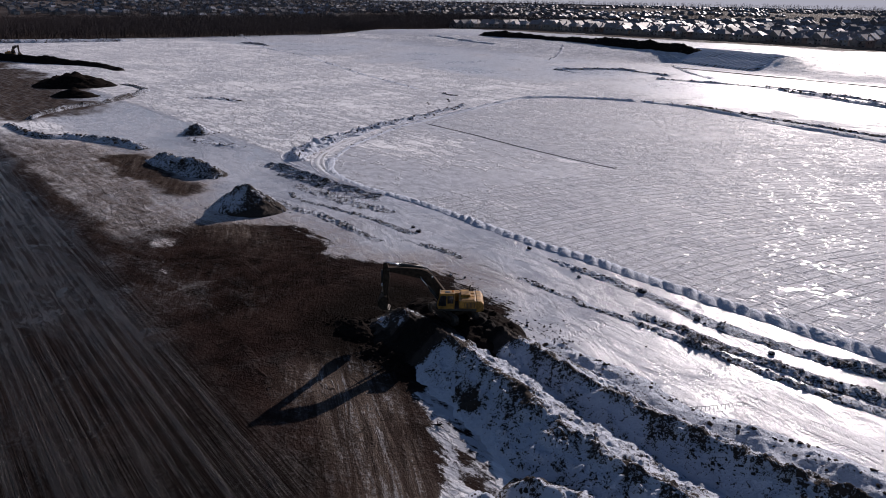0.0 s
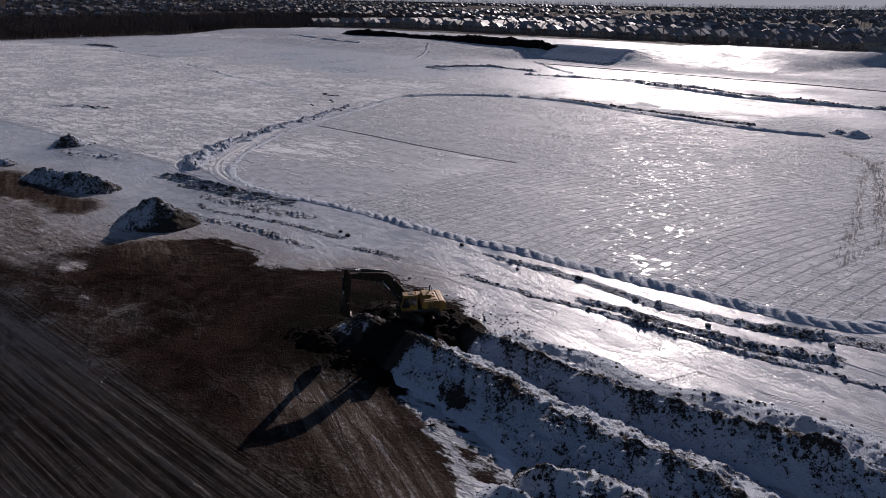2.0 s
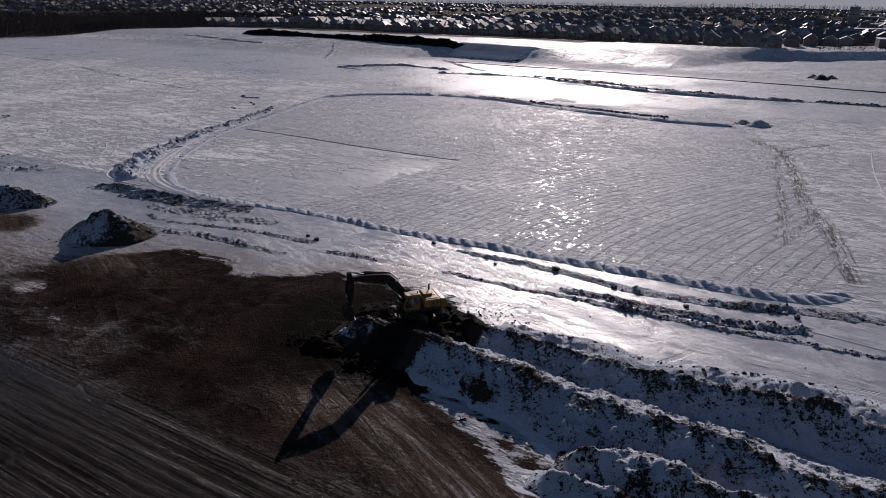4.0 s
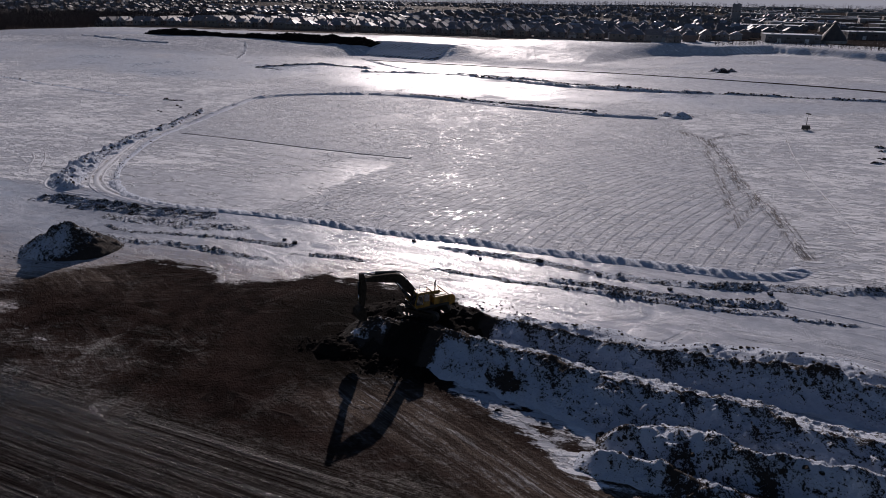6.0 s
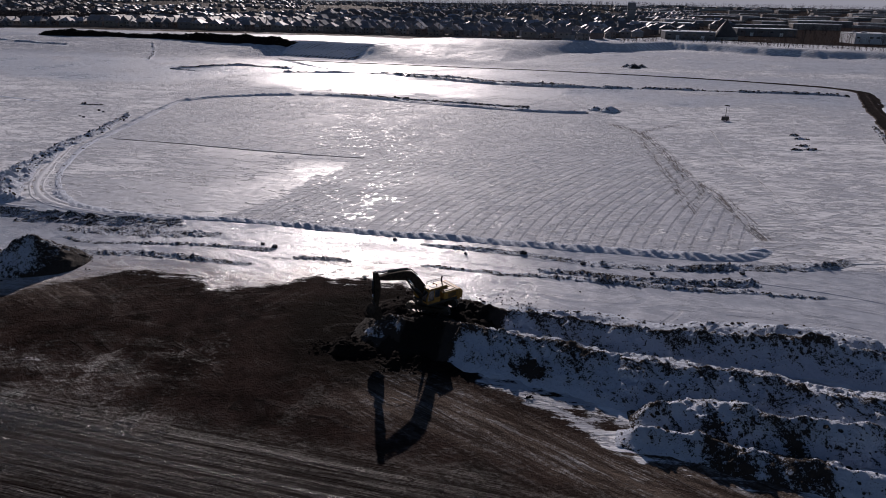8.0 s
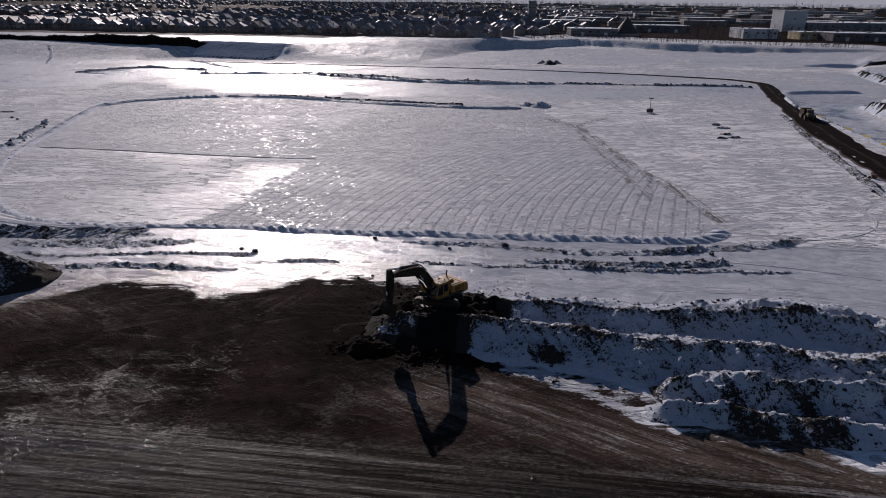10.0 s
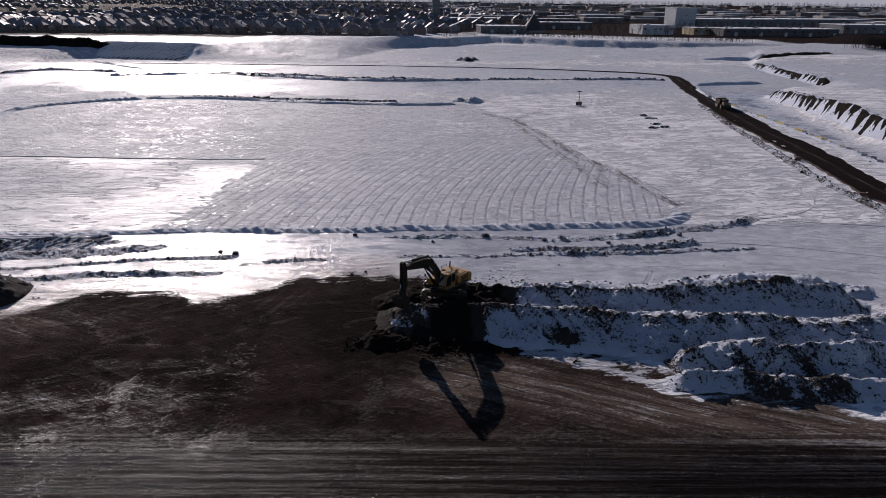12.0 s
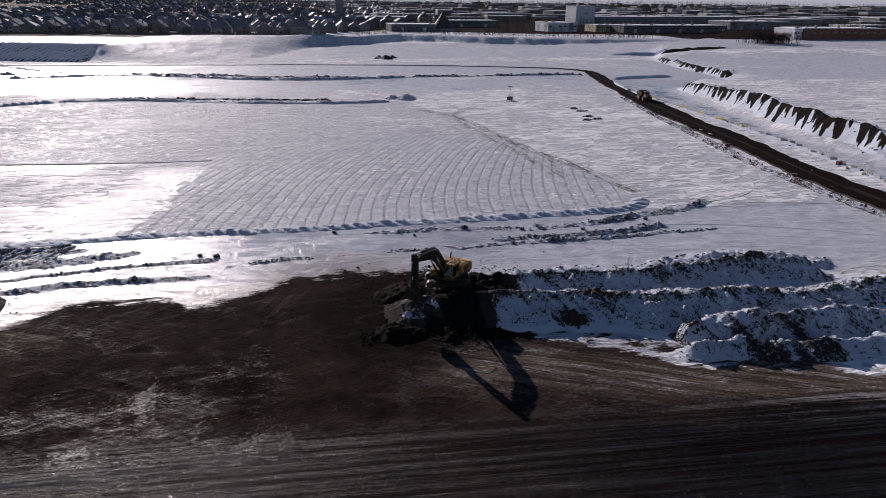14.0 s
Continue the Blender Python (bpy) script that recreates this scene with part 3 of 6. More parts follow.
    ice = flat * (0.42 + 0.75 * drift) + ss(48, 54, yw) * ss(84, 80, Y) * ss(40, 10, X) * (1.25 + 0.5 * drift) * (~inner)
    ice = np.maximum(ice, ss(246, 275, Y + drift * 16) * ss(420, 380, Y + drift * 20) * (0.6 + 0.7 * drift))
    ice = np.maximum(ice, rib * (0.46 + 0.3 * drift))
    ice = np.maximum(ice, ss(420, 450, Y) * ss(600, 570, Y) * (0.45 + 0.4 * drift))
    ice = np.maximum(ice, 0.95 * ss(-92, -100, X + wob * 4) * ss(-150, -135, X) * ss(40, 46, Y + wob * 3) * ss(66, 60, Y))
    ice = np.maximum(ice, 1.3 * ss(1.2, 0.6, np.hypot((X + 90) / 9, (Y - 55) / 7) + wob * 0.5))
    gully = ss(1.5, 5, X - interp(KERB_X, Y)) * ss(0.5, -4, X - interp(BANK_X, Y)) * ss(40, 80, Y) * ss(300, 262, Y)
    ice = np.clip(np.maximum(ice, gully * (1.15 + 1.4 * fbm(X, Y, 5, 4, 79))), 0, 2)
    tread, roll = wheel_marks(X, Y)
    grime = ss(15, 3, Y - edge + wob * 6) * ss(-52, -64, X) * ss(-230, -190, X) * 0.8
    Z = Z + soil * fbm(X, Y, 1.6, 3, 61) * 0.07
    ob = put("ground", grid_mesh("ground", X, Y, Z, {"soil": soil, "ice": ice, "rib": rib, "lane": lane, "row": row, "track": track, "fresh": fresh, "dry": dry, "murk": ss(-97, -117, X) * ss(27, 33, Y), "tread": np.where(lane > 0.02, 9.0, tread), "roll": roll, "grime": grime, "east_dark": ss(-66, -38, X + wob * 8) * ss(24, 18, Y + wob * 2), "wet": ss(-72, -86, X + wob * 4) * ss(39, 35, Y + wob * 3)}), MAT_GROUND)
    tagged(ob, "snow, ice and dark frozen soil of a building site", "ground", kind="structure")


build_ground()


# ---- ridges and heaps ----
def clods(name, centres, sizes, parent, mat, seed, squash=0.7):
    """Many broken lumps of frozen soil in one mesh."""
    rng = np.random.default_rng(seed)
    t = (1 + 5 ** 0.5) / 2
    base = np.array([(-1, t, 0), (1, t, 0), (-1, -t, 0), (1, -t, 0), (0, -1, t), (0, 1, t), (0, -1, -t), (0, 1, -t), (t, 0, -1), (t, 0, 1), (-t, 0, -1), (-t, 0, 1)]) / 1.9
    tri = np.array([(0, 11, 5), (0, 5, 1), (0, 1, 7), (0, 7, 10), (0, 10, 11), (1, 5, 9), (5, 11, 4), (11, 10, 2), (10, 7, 6), (7, 1, 8), (3, 9, 4), (3, 4, 2), (3, 2, 6), (3, 6, 8), (3, 8, 9), (4, 9, 5), (2, 4, 11), (6, 2, 10), (8, 6, 7), (9, 8, 1)])
    n = len(centres)
    v = base[None] * rng.uniform(0.5, 1.4, (n, 12, 1)) * rng.uniform(0.55, 1.5, (n, 1, 3))
    a = rng.uniform(0, 6.28, n)
    c, s = np.cos(a)[:, None], np.sin(a)[:, None]
    v = np.stack([v[..., 0] * c - v[..., 1] * s, v[..., 0] * s + v[..., 1] * c, v[..., 2] * squash], -1)
    v = v * np.asarray(sizes)[:, None, None] + np.asarray(centres)[:, None, :]
    me = soup_mesh(name, v.reshape(-1, 3), (tri[None] + 12 * np.arange(n)[:, None, None]).reshape(-1, 3))
    at = me.attributes.new("soil", "FLOAT", "POINT")
    at.data.foreach_set("value", np.repeat(rng.uniform(0.1, 0.9, n), 12).astype(np.float32))
    ob = put(name, me, mat, parent)
    ob["kind"] = "stuff"
    return ob


SEED = [100]


def ridge(name, label, category, pts, step=0.25, mat=None, rough=0.3, lump=1.3, soil=0.0, soil_at=None, lumps=0, lump_size=(0.08, 0.28), period=0.0, tail=2.0, sharp=1.25, group="", fringe=0.25, top=0.0, rills=0.0, gaps=0.0, vary=0.32, crests=None):
    """A bank of loose ground along a line of (x, y, half width, height)."""
    SEED[0] += 7
    seed = SEED[0]
    rng = np.random.default_rng(seed)
    P, s = spline(pts, step)
    T = np.gradient(P[:, :2], axis=0)
    T /= np.linalg.norm(T, axis=1)[:, None] + 1e-9
    N = np.stack([-T[:, 1], T[:, 0]], 1)
    wide = float(np.max(P[:, 2]))
    nv = max(7, int(2 * wide / step) + 1)
    V = np.linspace(-1, 1, nv)[None, :]
    S = s[:, None] + 0 * V
    sway = fbm(S, S * 0 + seed, lump * 5, 3, seed) * fringe
    half = P[:, 2][:, None] * (1 + 0.22 * fbm(S, V * 0.5 + seed, lump * 3, 3, seed + 1))
    off = V * half + sway * P[:, 2][:, None]
    X, Y = P[:, 0][:, None] + N[:, 0][:, None] * off, P[:, 1][:, None] + N[:, 1][:, None] * off
    prof = 1 - np.abs(V) ** sharp
    prof = np.minimum(prof, 1 - top) / (1 - top)
    ends = ss(0, tail, S) * ss(0, tail, s[-1] - S)
    ends = ends * (0.8 + 0.2 * prof)
    H = P[:, 3][:, None] * prof * ends
    big = fbm(X, Y, lump * 2.6, 3, seed + 2)
    small = fbm(X, Y, lump, 5, seed + 3)
    rill = fbm(S + 0.4 * big + 0.7 * off, V * 0.9 + seed, 0.85, 4, seed + 4)
    H = H * (1 + vary * big) + rills * rill * np.minimum(1, prof * 2.2) * np.minimum(1, (1.05 - prof) * 3) * 0.6 * ends + rough * (0.55 * small + 0.45 * np.abs(small) - 0.1) * np.minimum(1, prof * 2.5) * ends
    if period:
        k = (S + 1.2 * fbm(S, S * 0, 6, 3, seed)) / period + 0.55 * V
        saw = 1 - np.abs((k % 1.0) ** 0.6 * 2 - 1)
        block = 0.72 + 0.5 * lattice(np.floor(k).astype(np.int64), 0 * np.floor(k).astype(np.int64), seed)
        H = H * (0.30 + 0.75 * np.minimum(1, saw * 1.5) ** 0.8) * block
    if crests:
        space, slant, depth = crests
        k = (S + slant * off + space * 1.1 * fbm(S, off, space * 3, 3, seed + 6)) / space
        band = np.floor((off + 0.8 * fbm(S, off, 3, 2, seed + 8)) / 1.3).astype(np.int64)
        tooth = np.minimum((k % 1.0) * 1.25, (1 - k % 1.0) * 5) * (0.15 + 1.1 * lattice(np.floor(k).astype(np.int64), band, seed + 9))
        H = H * (1 - depth + depth * 1.7 * tooth)
    if gaps:
        H = H * (1 - gaps * ss(0.1, -0.35, fbm(S, S * 0 + seed, 9, 3, seed + 5)))
    rim = np.minimum(1, (1 - np.abs(V)) * 5) * np.minimum(1, ends * 6)
    Z = land(X, Y) + np.maximum(H, -0.1) - 0.22 * (1 - rim) - 0.02
    bare = np.full(X.shape, float(soil)) + 0.10 * big + 0.75 * rills * rill
    if soil_at is not None:
        bare = bare + soil_at(X, Y, V + 0 * X)
    bare = np.clip(bare, -0.3, 1)
    if period:
        # thrown in blocks, one after another
        ob = thing(name, pose(P[0, 0], P[0, 1], float(land(P[0, 0], P[0, 1]))), label, category, group)
        turns = np.floor(k[:, nv // 2])
        cuts = [0] + [int(q) for q in np.nonzero(np.diff(turns))[0] + 1] + [len(s) - 1]
        back = ob.matrix_basis.inverted()
        for a, b in zip(cuts[:-1], cuts[1:]):
            if b > a:
                r = slice(a, b + 1)
                bit = put("snow_block", grid_mesh("snow_block", X[r], Y[r], Z[r], {"soil": bare[r]}), mat or MAT_BERM, ob)
                bit.matrix_basis = back
    else:
        ob = put(name, grid_mesh(name, X, Y, Z, {"soil": bare}), mat or MAT_BERM)
        tagged(ob, label, category, group)
    if lumps:
        i = rng.integers(0, X.shape[0], lumps)
        j = np.clip((rng.normal(0.5, 0.24, lumps) * nv).astype(int), 0, nv - 1)
        size = rng.uniform(0, 1, lumps) ** 5 * (lump_size[1] - lump_size[0]) + lump_size[0]
        c = np.stack([X[i, j], Y[i, j], Z[i, j] + size * 0.12], 1)
        keep = ends[i, 0] > 0.1
        loose = clods("rubble", c[keep], size[keep], ob, MAT_CLOD, seed)
        if period:
            loose.matrix_basis = back
    return ob


def mound(name, label, x, y, rx, ry, h, turn=0, mat=None, soil=0.0, soil_at=None, step=0.3, rough=0.35, lump=1.4, lumps=60, power=1.15, group="", lump_size=(0.1, 0.35)):
    """A tipped heap of ground."""
    SEED[0] += 7
    seed = SEED[0]
    rng = np.random.default_rng(seed)
    n = max(12, int(2 * max(rx, ry) / step))
    U, V = np.meshgrid(np.linspace(-1.1, 1.1, n), np.linspace(-1.1, 1.1, n))
    c, s = math.cos(radians(turn)), math.sin(radians(turn))
    X, Y = x + U * rx * c - V * ry * s, y + U * rx * s + V * ry * c
    r = np.hypot(U, V) * (1 + 0.16 * fbm(X, Y, max(rx, ry) * 0.7, 3, seed))
    p = np.clip(1 - r ** power, 0, 1)
    big, small = fbm(X, Y, lump * 2.5, 3, seed + 2), fbm(X, Y, lump, 4, seed + 3)
    H = h * p * (1 + 0.22 * big) + rough * small * np.minimum(1, p * 4)
    Z = land(X, Y) + np.maximum(H, 0) - 0.3 * ss(0.08, 0.0, p)
    bare = np.full(X.shape, float(soil)) + 0.25 * big
    if soil_at is not None:
        bare = bare + soil_at(X, Y, p)
    ob = put(name, grid_mesh(name, X, Y, Z, {"soil": np.clip(bare, -0.3, 1)}), mat or MAT_BERM)
    tagged(ob, label, "soil mound", group)
    if lumps:
        a, q = rng.uniform(0, 6.28, lumps), np.abs(rng.normal(0.75, 0.3, lumps))
        i = np.clip(((q * np.sin(a) + 1.1) / 2.2 * n).astype(int), 0, n - 1)
        j = np.clip(((q * np.cos(a) + 1.1) / 2.2 * n).astype(int), 0, n - 1)
        size = rng.uniform(0, 1, lumps) ** 3 * (lump_size[1] - lump_size[0]) + lump_size[0]
        clods("rubble", np.stack([X[i, j], Y[i, j], np.maximum(Z[i, j], land(X[i, j], Y[i, j])) + size * 0.2], 1), size, ob, MAT_SOIL if mat is MAT_SOIL else MAT_CLOD, seed)
    return ob


def fresh_cut(x, y, v):
    """Freshly dug soil near the machine."""
    return 1.2 * ss(-44.5, -48.5, x) - 0.28 * ss(-0.72, -0.95, v) + 0.13 * ss(0.3, 0.0, np.abs(v))


def old_face(x, y, v):
    """Dug away at its end, with a slab of the old snowy face left hanging."""
    wob = fbm(x, y, 2.2, 4, 12)
    slab = ss(-61.8, -60.2, x + 1.6 * wob) * ss(-55.6, -57.2, x + 2.2 * wob) * ss(-0.78, -0.50, v + 0.5 * wob)
    dug = 1.2 * ss(-49.6, -53.0, x + 0.9 * fbm(x, y, 2.5, 3, 13)) * (1 - 0.92 * slab)
    return dug - 0.28 * ss(-0.72, -0.95, v) * (1 - ss(-49, -52, x)) + 0.13 * ss(0.3, 0.0, np.abs(v)) + 0.24 * ss(2.4, 0.6, np.hypot(x + 41.4, (y - 40.6) * 1.1) + 1.4 * fbm(x, y, 1.6, 3, 14))


def dark_patches(x, y, v):
    """Big bare patches between drifts of snow."""
    return 0.15 * ss(0.05, 0.5, fbm(x, y, 4.0, 4, 19)) - 0.10 * ss(-0.1, -0.4, fbm(x, y, 6.0, 4, 19))


def combed_bank():
    """A graded bank face, combed into slanting ribs of snow and bare soil."""
    n, k = 200, 60
    u, v = np.meshgrid(np.linspace(0, 1, n), np.linspace(0, 1, k))
    X = (-252 + 59 * u) * (1 - v) + (-256 + 72 * u) * v
    Y = (432 - 17 * u) * (1 - v) + (464 - 17 * u) * v
    Z = land(X, Y)
    lo, hi = land(X[0], Y[0])[None, :], 8.2
    Z = np.maximum(Z, lo + (hi - lo) * v) + 0.25
    phase = (X - 0.8 * (Y - 430)) / 4.0
    wave = np.sin(phase * 2 * math.pi + fbm(X, Y, 9, 2, 91) * 1.2)
    Z = Z + 0.75 * wave + fbm(X, Y, 3, 3, 92) * 0.2
    rim = np.minimum(1, np.minimum(np.minimum(u, 1 - u) * 20, np.minimum(v, 1 - v) * 12))
    Z = Z - 1.0 * (1 - rim)
    ob = put("combed_bank", grid_mesh("combed_bank", X, Y, Z, {"soil": 0.10 - 0.45 * wave + 0.15 * fbm(X, Y, 5, 3, 93)}), MAT_BERM)
    tagged(ob, "graded bank combed into ribs of snow and soil", "spoil bank")


def build_banks():
    combed_bank()
    # spoil ridges beside the working strip
    ridge("spoil_ridge", "long spoil ridge of frozen soil under patchy snow", "spoil ridge",
          [(-60, 54.5, 3.6, 2.0), (-48, 51.6, 4.0, 2.3), (-38, 51.2, 4.2, 2.3), (-30, 50.3, 4.2, 2.3), (-21, 50.4, 4.4, 2.5), (-11, 51.0, 4.6, 2.8), (-4, 49.8, 4.2, 2.4), (0, 46.5, 3.2, 1.4)],
          0.15, MAT_BERM, 0.85, 0.9, 0.085, fresh_cut, 420, (0.04, 0.2), tail=5, group="spoil ridges", rills=0.20, vary=0.16, sharp=1.05, fringe=0.12)
    ridge("spoil_ridge", "long spoil ridge with a snowy shaded flank of clods", "spoil ridge",
          [(-63.5, 46.8, 3.8, 1.2), (-60, 46.7, 4.8, 2.1), (-55, 46.2, 5.2, 2.7), (-49, 45.6, 5.4, 2.75), (-38, 43.9, 5.8, 2.7), (-31, 42.2, 6.2, 2.6), (-20, 42.2, 6.0, 2.6), (-12, 40.6, 5.6, 2.3), (-3, 41.6, 5.4, 2.4), (5, 42.8, 5.0, 2.4), (24, 45, 4.6, 2.0)],
          0.15, MAT_BERM, 0.8, 0.8, 0.075, old_face, 420, (0.04, 0.18), tail=4.5, group="spoil ridges", rills=0.20, vary=0.13, sharp=1.05, fringe=0.10)
    ridge("spoil_ridge", "low spoil ridge of dark clods capped with snow", "spoil ridge",
          [(-31.5, 34.6, 2.0, 1.2), (-24.5, 36.2, 3.2, 2.2), (-16.6, 35.4, 3.4, 2.2), (-10, 34.8, 3.4, 2.1), (0, 35, 3.6, 2.1), (12, 36, 3.6, 2.0), (26, 37, 3.4, 1.8)],
          0.16, MAT_BERM, 0.9, 1.5, 0.085, dark_patches, 400, (0.04, 0.24), tail=3, group="spoil ridges", rills=0.25, vary=0.75, fringe=0.45)
    ridge("spoil_ridge", "ragged front ridge of dark soil and snow", "spoil ridge",
          [(-33, 32.0, 1.5, 0.8), (-27, 31.8, 2.3, 1.5), (-22, 30.8, 2.4, 1.6), (-17, 30.0, 2.4, 1.5), (-12, 29.6, 2.5, 1.6), (-4, 29.4, 2.6, 1.6), (8, 29, 2.6, 1.5), (26, 29, 2.4, 1.4)],
          0.16, MAT_BERM, 0.9, 1.4, 0.10, dark_patches, 400, (0.04, 0.24), tail=3, group="spoil ridges", rills=0.25, vary=0.9, fringe=0.5)
    ridge("snow_windrow", "sunlit rubble of snow and clods behind the spoil ridge", "snow windrow",
          [(-46, 56.2, 1.6, 0.4), (-36, 56.4, 2.0, 0.5), (-28, 55.8, 2.2, 0.6), (-20, 56.4, 2.6, 0.7), (-12, 57, 3.0, 0.9), (-4, 56.5, 3.0, 0.9), (4, 52, 2.6, 0.6)], 0.2, MAT_ROW, 0.75, 1.3, 0.06, None, 500, (0.05, 0.28), fringe=0.6, gaps=0.5, vary=0.8)
    # the bench that the machine digs from
    mound("spoil_bench", "fresh dark spoil bench under the excavator", -53.2, 51.4, 10.2, 6.2, 1.85, -6, MAT_SOIL, 1.0, step=0.18, rough=0.6, lumps=900, power=2.4, lump_size=(0.04, 0.2))
    for x, y, rx, ry, h, turn, label in ((-61.5, 42.4, 4.4, 2.4, 0.6, 10, "tumbled dark frozen soil below the spoil bench"), (-54.0, 41.0, 4.6, 2.2, 0.6, 0, "dark loose heap of dug soil")):
        mound("soil_mound", label, x, y, rx, ry, h, turn, MAT_SOIL, 1.0, step=0.16, rough=0.8, lumps=260, lump_size=(0.04, 0.22), group="fresh spoil")
    # windrows of snow round the field
    near = [(-141, 90, 1.0, 0.35), (-130, 82.4, 0.9, 0.3), (-118, 79.8, 0.9, 0.3), (-107, 80.6, 1.0, 0.35), (-97, 81.6, 0.9, 0.4), (-84, 81.2, 1.1, 0.5), (-68, 81, 1.2, 0.58), (-56, 82, 1.3, 0.64), (-40, 82.2, 1.4, 0.68), (-30, 82.6, 1.4, 0.7), (-19, 83, 1.4, 0.7), (-11, 85.2, 1.5, 0.7), (-7.6, 90, 1.4, 0.8)]
    ridge("snow_windrow", "scalloped blade-thrown snow windrow along the field", "snow windrow", [(x, y + 0.2, w * 1.4, h * 0.95) for x, y, w, h in near], 0.18, MAT_ROW, 0.22, 0.6, -0.14, None, 0, period=2.3, group="windrows round the field")
    ridge("snow_windrow", "low snow windrow closing the far side of the field", "snow windrow",
          [(-141, 91, 0.7, 0.10), (-152, 105, 0.8, 0.12), (-165, 129, 1.0, 0.2), (-171.5, 149, 1.5, 0.5), (-177.5, 170, 1.7, 0.65), (-184, 193, 1.6, 0.7), (-188, 211, 1.6, 0.75), (-182, 226, 1.6, 0.8), (-167, 238, 1.6, 0.8), (-156, 243, 1.6, 0.8)],
          0.4, MAT_ROW, 0.15, 1.5, -0.1, None, 120, period=2.6, group="windrows round the field")
    ridge("snow_windrow", "snow windrow with dark clods along the far field edge", "snow windrow",
          [(-156, 244, 1.6, 0.7), (-128, 245, 1.8, 0.8), (-88, 234, 1.8, 0.8), (-58, 229.5, 1.8, 0.8), (-38, 230, 1.8, 0.9)],
          0.4, MAT_ROW, 0.45, 1.4, 0.04, None, 400, (0.08, 0.34), group="windrows round the field", fringe=0.5, gaps=0.6)
    ridge("snow_windrow", "rubbly windrow of snow and frozen soil on the bend", "snow windrow",
          [(-143, 80, 2.6, 0.9), (-147, 84, 3.6, 1.4), (-156, 95, 3.8, 1.3), (-164, 110, 3.2, 1.1), (-170, 128, 2.6, 1.0), (-175, 146, 2.2, 0.9), (-180, 162, 1.8, 0.8), (-186, 177, 1.4, 0.6)],
          0.22, MAT_ROW, 1.3, 1.6, 0.04, None, 900, (0.06, 0.4), group="windrows round the field", crests=(2.4, 0.9, 0.4), fringe=0.5)
    for pts, soil in (
        ([(-63, 77.8, 0.9, 0.4), (-52.8, 77.3, 1.2, 0.55), (-43.7, 76.9, 1.3, 0.65), (-35, 75.6, 1.4, 0.7), (-26, 76.2, 1.5, 0.8), (-16, 78.6, 1.7, 0.9), (-5.6, 81.8, 1.8, 0.95), (5, 86.2, 1.4, 0.7)], 0.2),
        ([(-60.5, 68.6, 0.7, 0.35), (-48.6, 68.3, 0.8, 0.45), (-41, 68.7, 0.8, 0.45), (-32.4, 68.6, 0.9, 0.5), (-24, 68.8, 0.9, 0.5), (-16, 69.5, 0.9, 0.5), (-3, 70.5, 0.6, 0.25)], 0.2),
        ([(-43.5, 70.9, 0.9, 0.4), (-36, 71.2, 1.3, 0.8), (-28, 71.2, 1.2, 0.7), (-20, 72, 1.5, 0.9), (-11, 73.2, 1.5, 0.9)], 0.22),
    ):
        ridge("snow_windrow", "windrow of churned snow and dark frozen clods", "snow windrow", [(x, y, w * 1.1, h * 0.68) for x, y, w, h in pts], 0.15, MAT_ROW, 0.62, 0.8, soil - 0.02, None, 420, (0.03, 0.22), group="windrows in the lane", fringe=0.6, gaps=0.45, vary=0.6, crests=(1.1, 0.7, 0.4))
    # rows churned up by turning machines
    for pts, space, slant, gap, label in (
        ([(-145, 73.0, 1.6, 0.7), (-140, 75.2, 2.4, 1.3), (-131.6, 75.0, 2.2, 1.1), (-122.7, 76.0, 2.0, 1.0), (-114, 77.2, 1.7, 0.9), (-105, 78.4, 1.2, 0.6)], 1.7, -0.8, 0.3, "churned row of snow crests and dark frozen soil"),
        ([(-134, 71.8, 1.2, 0.5), (-126, 73.4, 1.6, 0.75), (-117, 74.4, 1.8, 0.85), (-109, 75.4, 1.7, 0.8), (-103, 76.8, 1.0, 0.4)], 1.4, -0.8, 0.5, "broken row of snow crests and frozen clods"),
        ([(-124, 69.5, 1.6, 0.3), (-114, 71, 2.4, 0.45), (-103, 72.4, 2.2, 0.4), (-95, 73.6, 1.2, 0.25)], 1.2, 0.8, 0.8, "scattered crumbs of snow between wheel tracks"),
        ([(-119.5, 66.2, 0.7, 0.3), (-113.5, 65.0, 0.7, 0.35), (-106.8, 66.6, 0.7, 0.35), (-99.5, 67.9, 0.7, 0.35), (-92.5, 68.8, 0.8, 0.4), (-86, 69.2, 1.2, 0.6), (-83.6, 70.2, 0.8, 0.3)], 0.8, 0.4, 0.2, "thin rut edge of snow and soil crumbs"),
        ([(-115, 61.6, 0.9, 0.4), (-109, 61.4, 1.1, 0.5), (-103.5, 62.5, 1.2, 0.55), (-97, 62.8, 1.2, 0.6), (-90.5, 62.4, 1.1, 0.55), (-84, 62.6, 0.8, 0.35)], 1.6, 1.0, 0.35, "slanting snow crests pushed up by wheels"),
        ([(-80, 66.5, 0.9, 0.3), (-74.5, 67.6, 1.0, 0.4), (-70, 67.2, 0.7, 0.2)], 0.9, 0.6, 0.5, "small scuffed heap of snow crumbs"),
    ):
        ridge("snow_windrow", label, "snow windrow", [(x, y, w * 1.15, h * 0.62) for x, y, w, h in pts], 0.13, MAT_ROW, 0.4, 0.7, 0.20, None, 320, (0.03, 0.14), group="churned rows", fringe=0.5, gaps=gap, vary=0.5, crests=(space, slant, 0.8), tail=1.2)
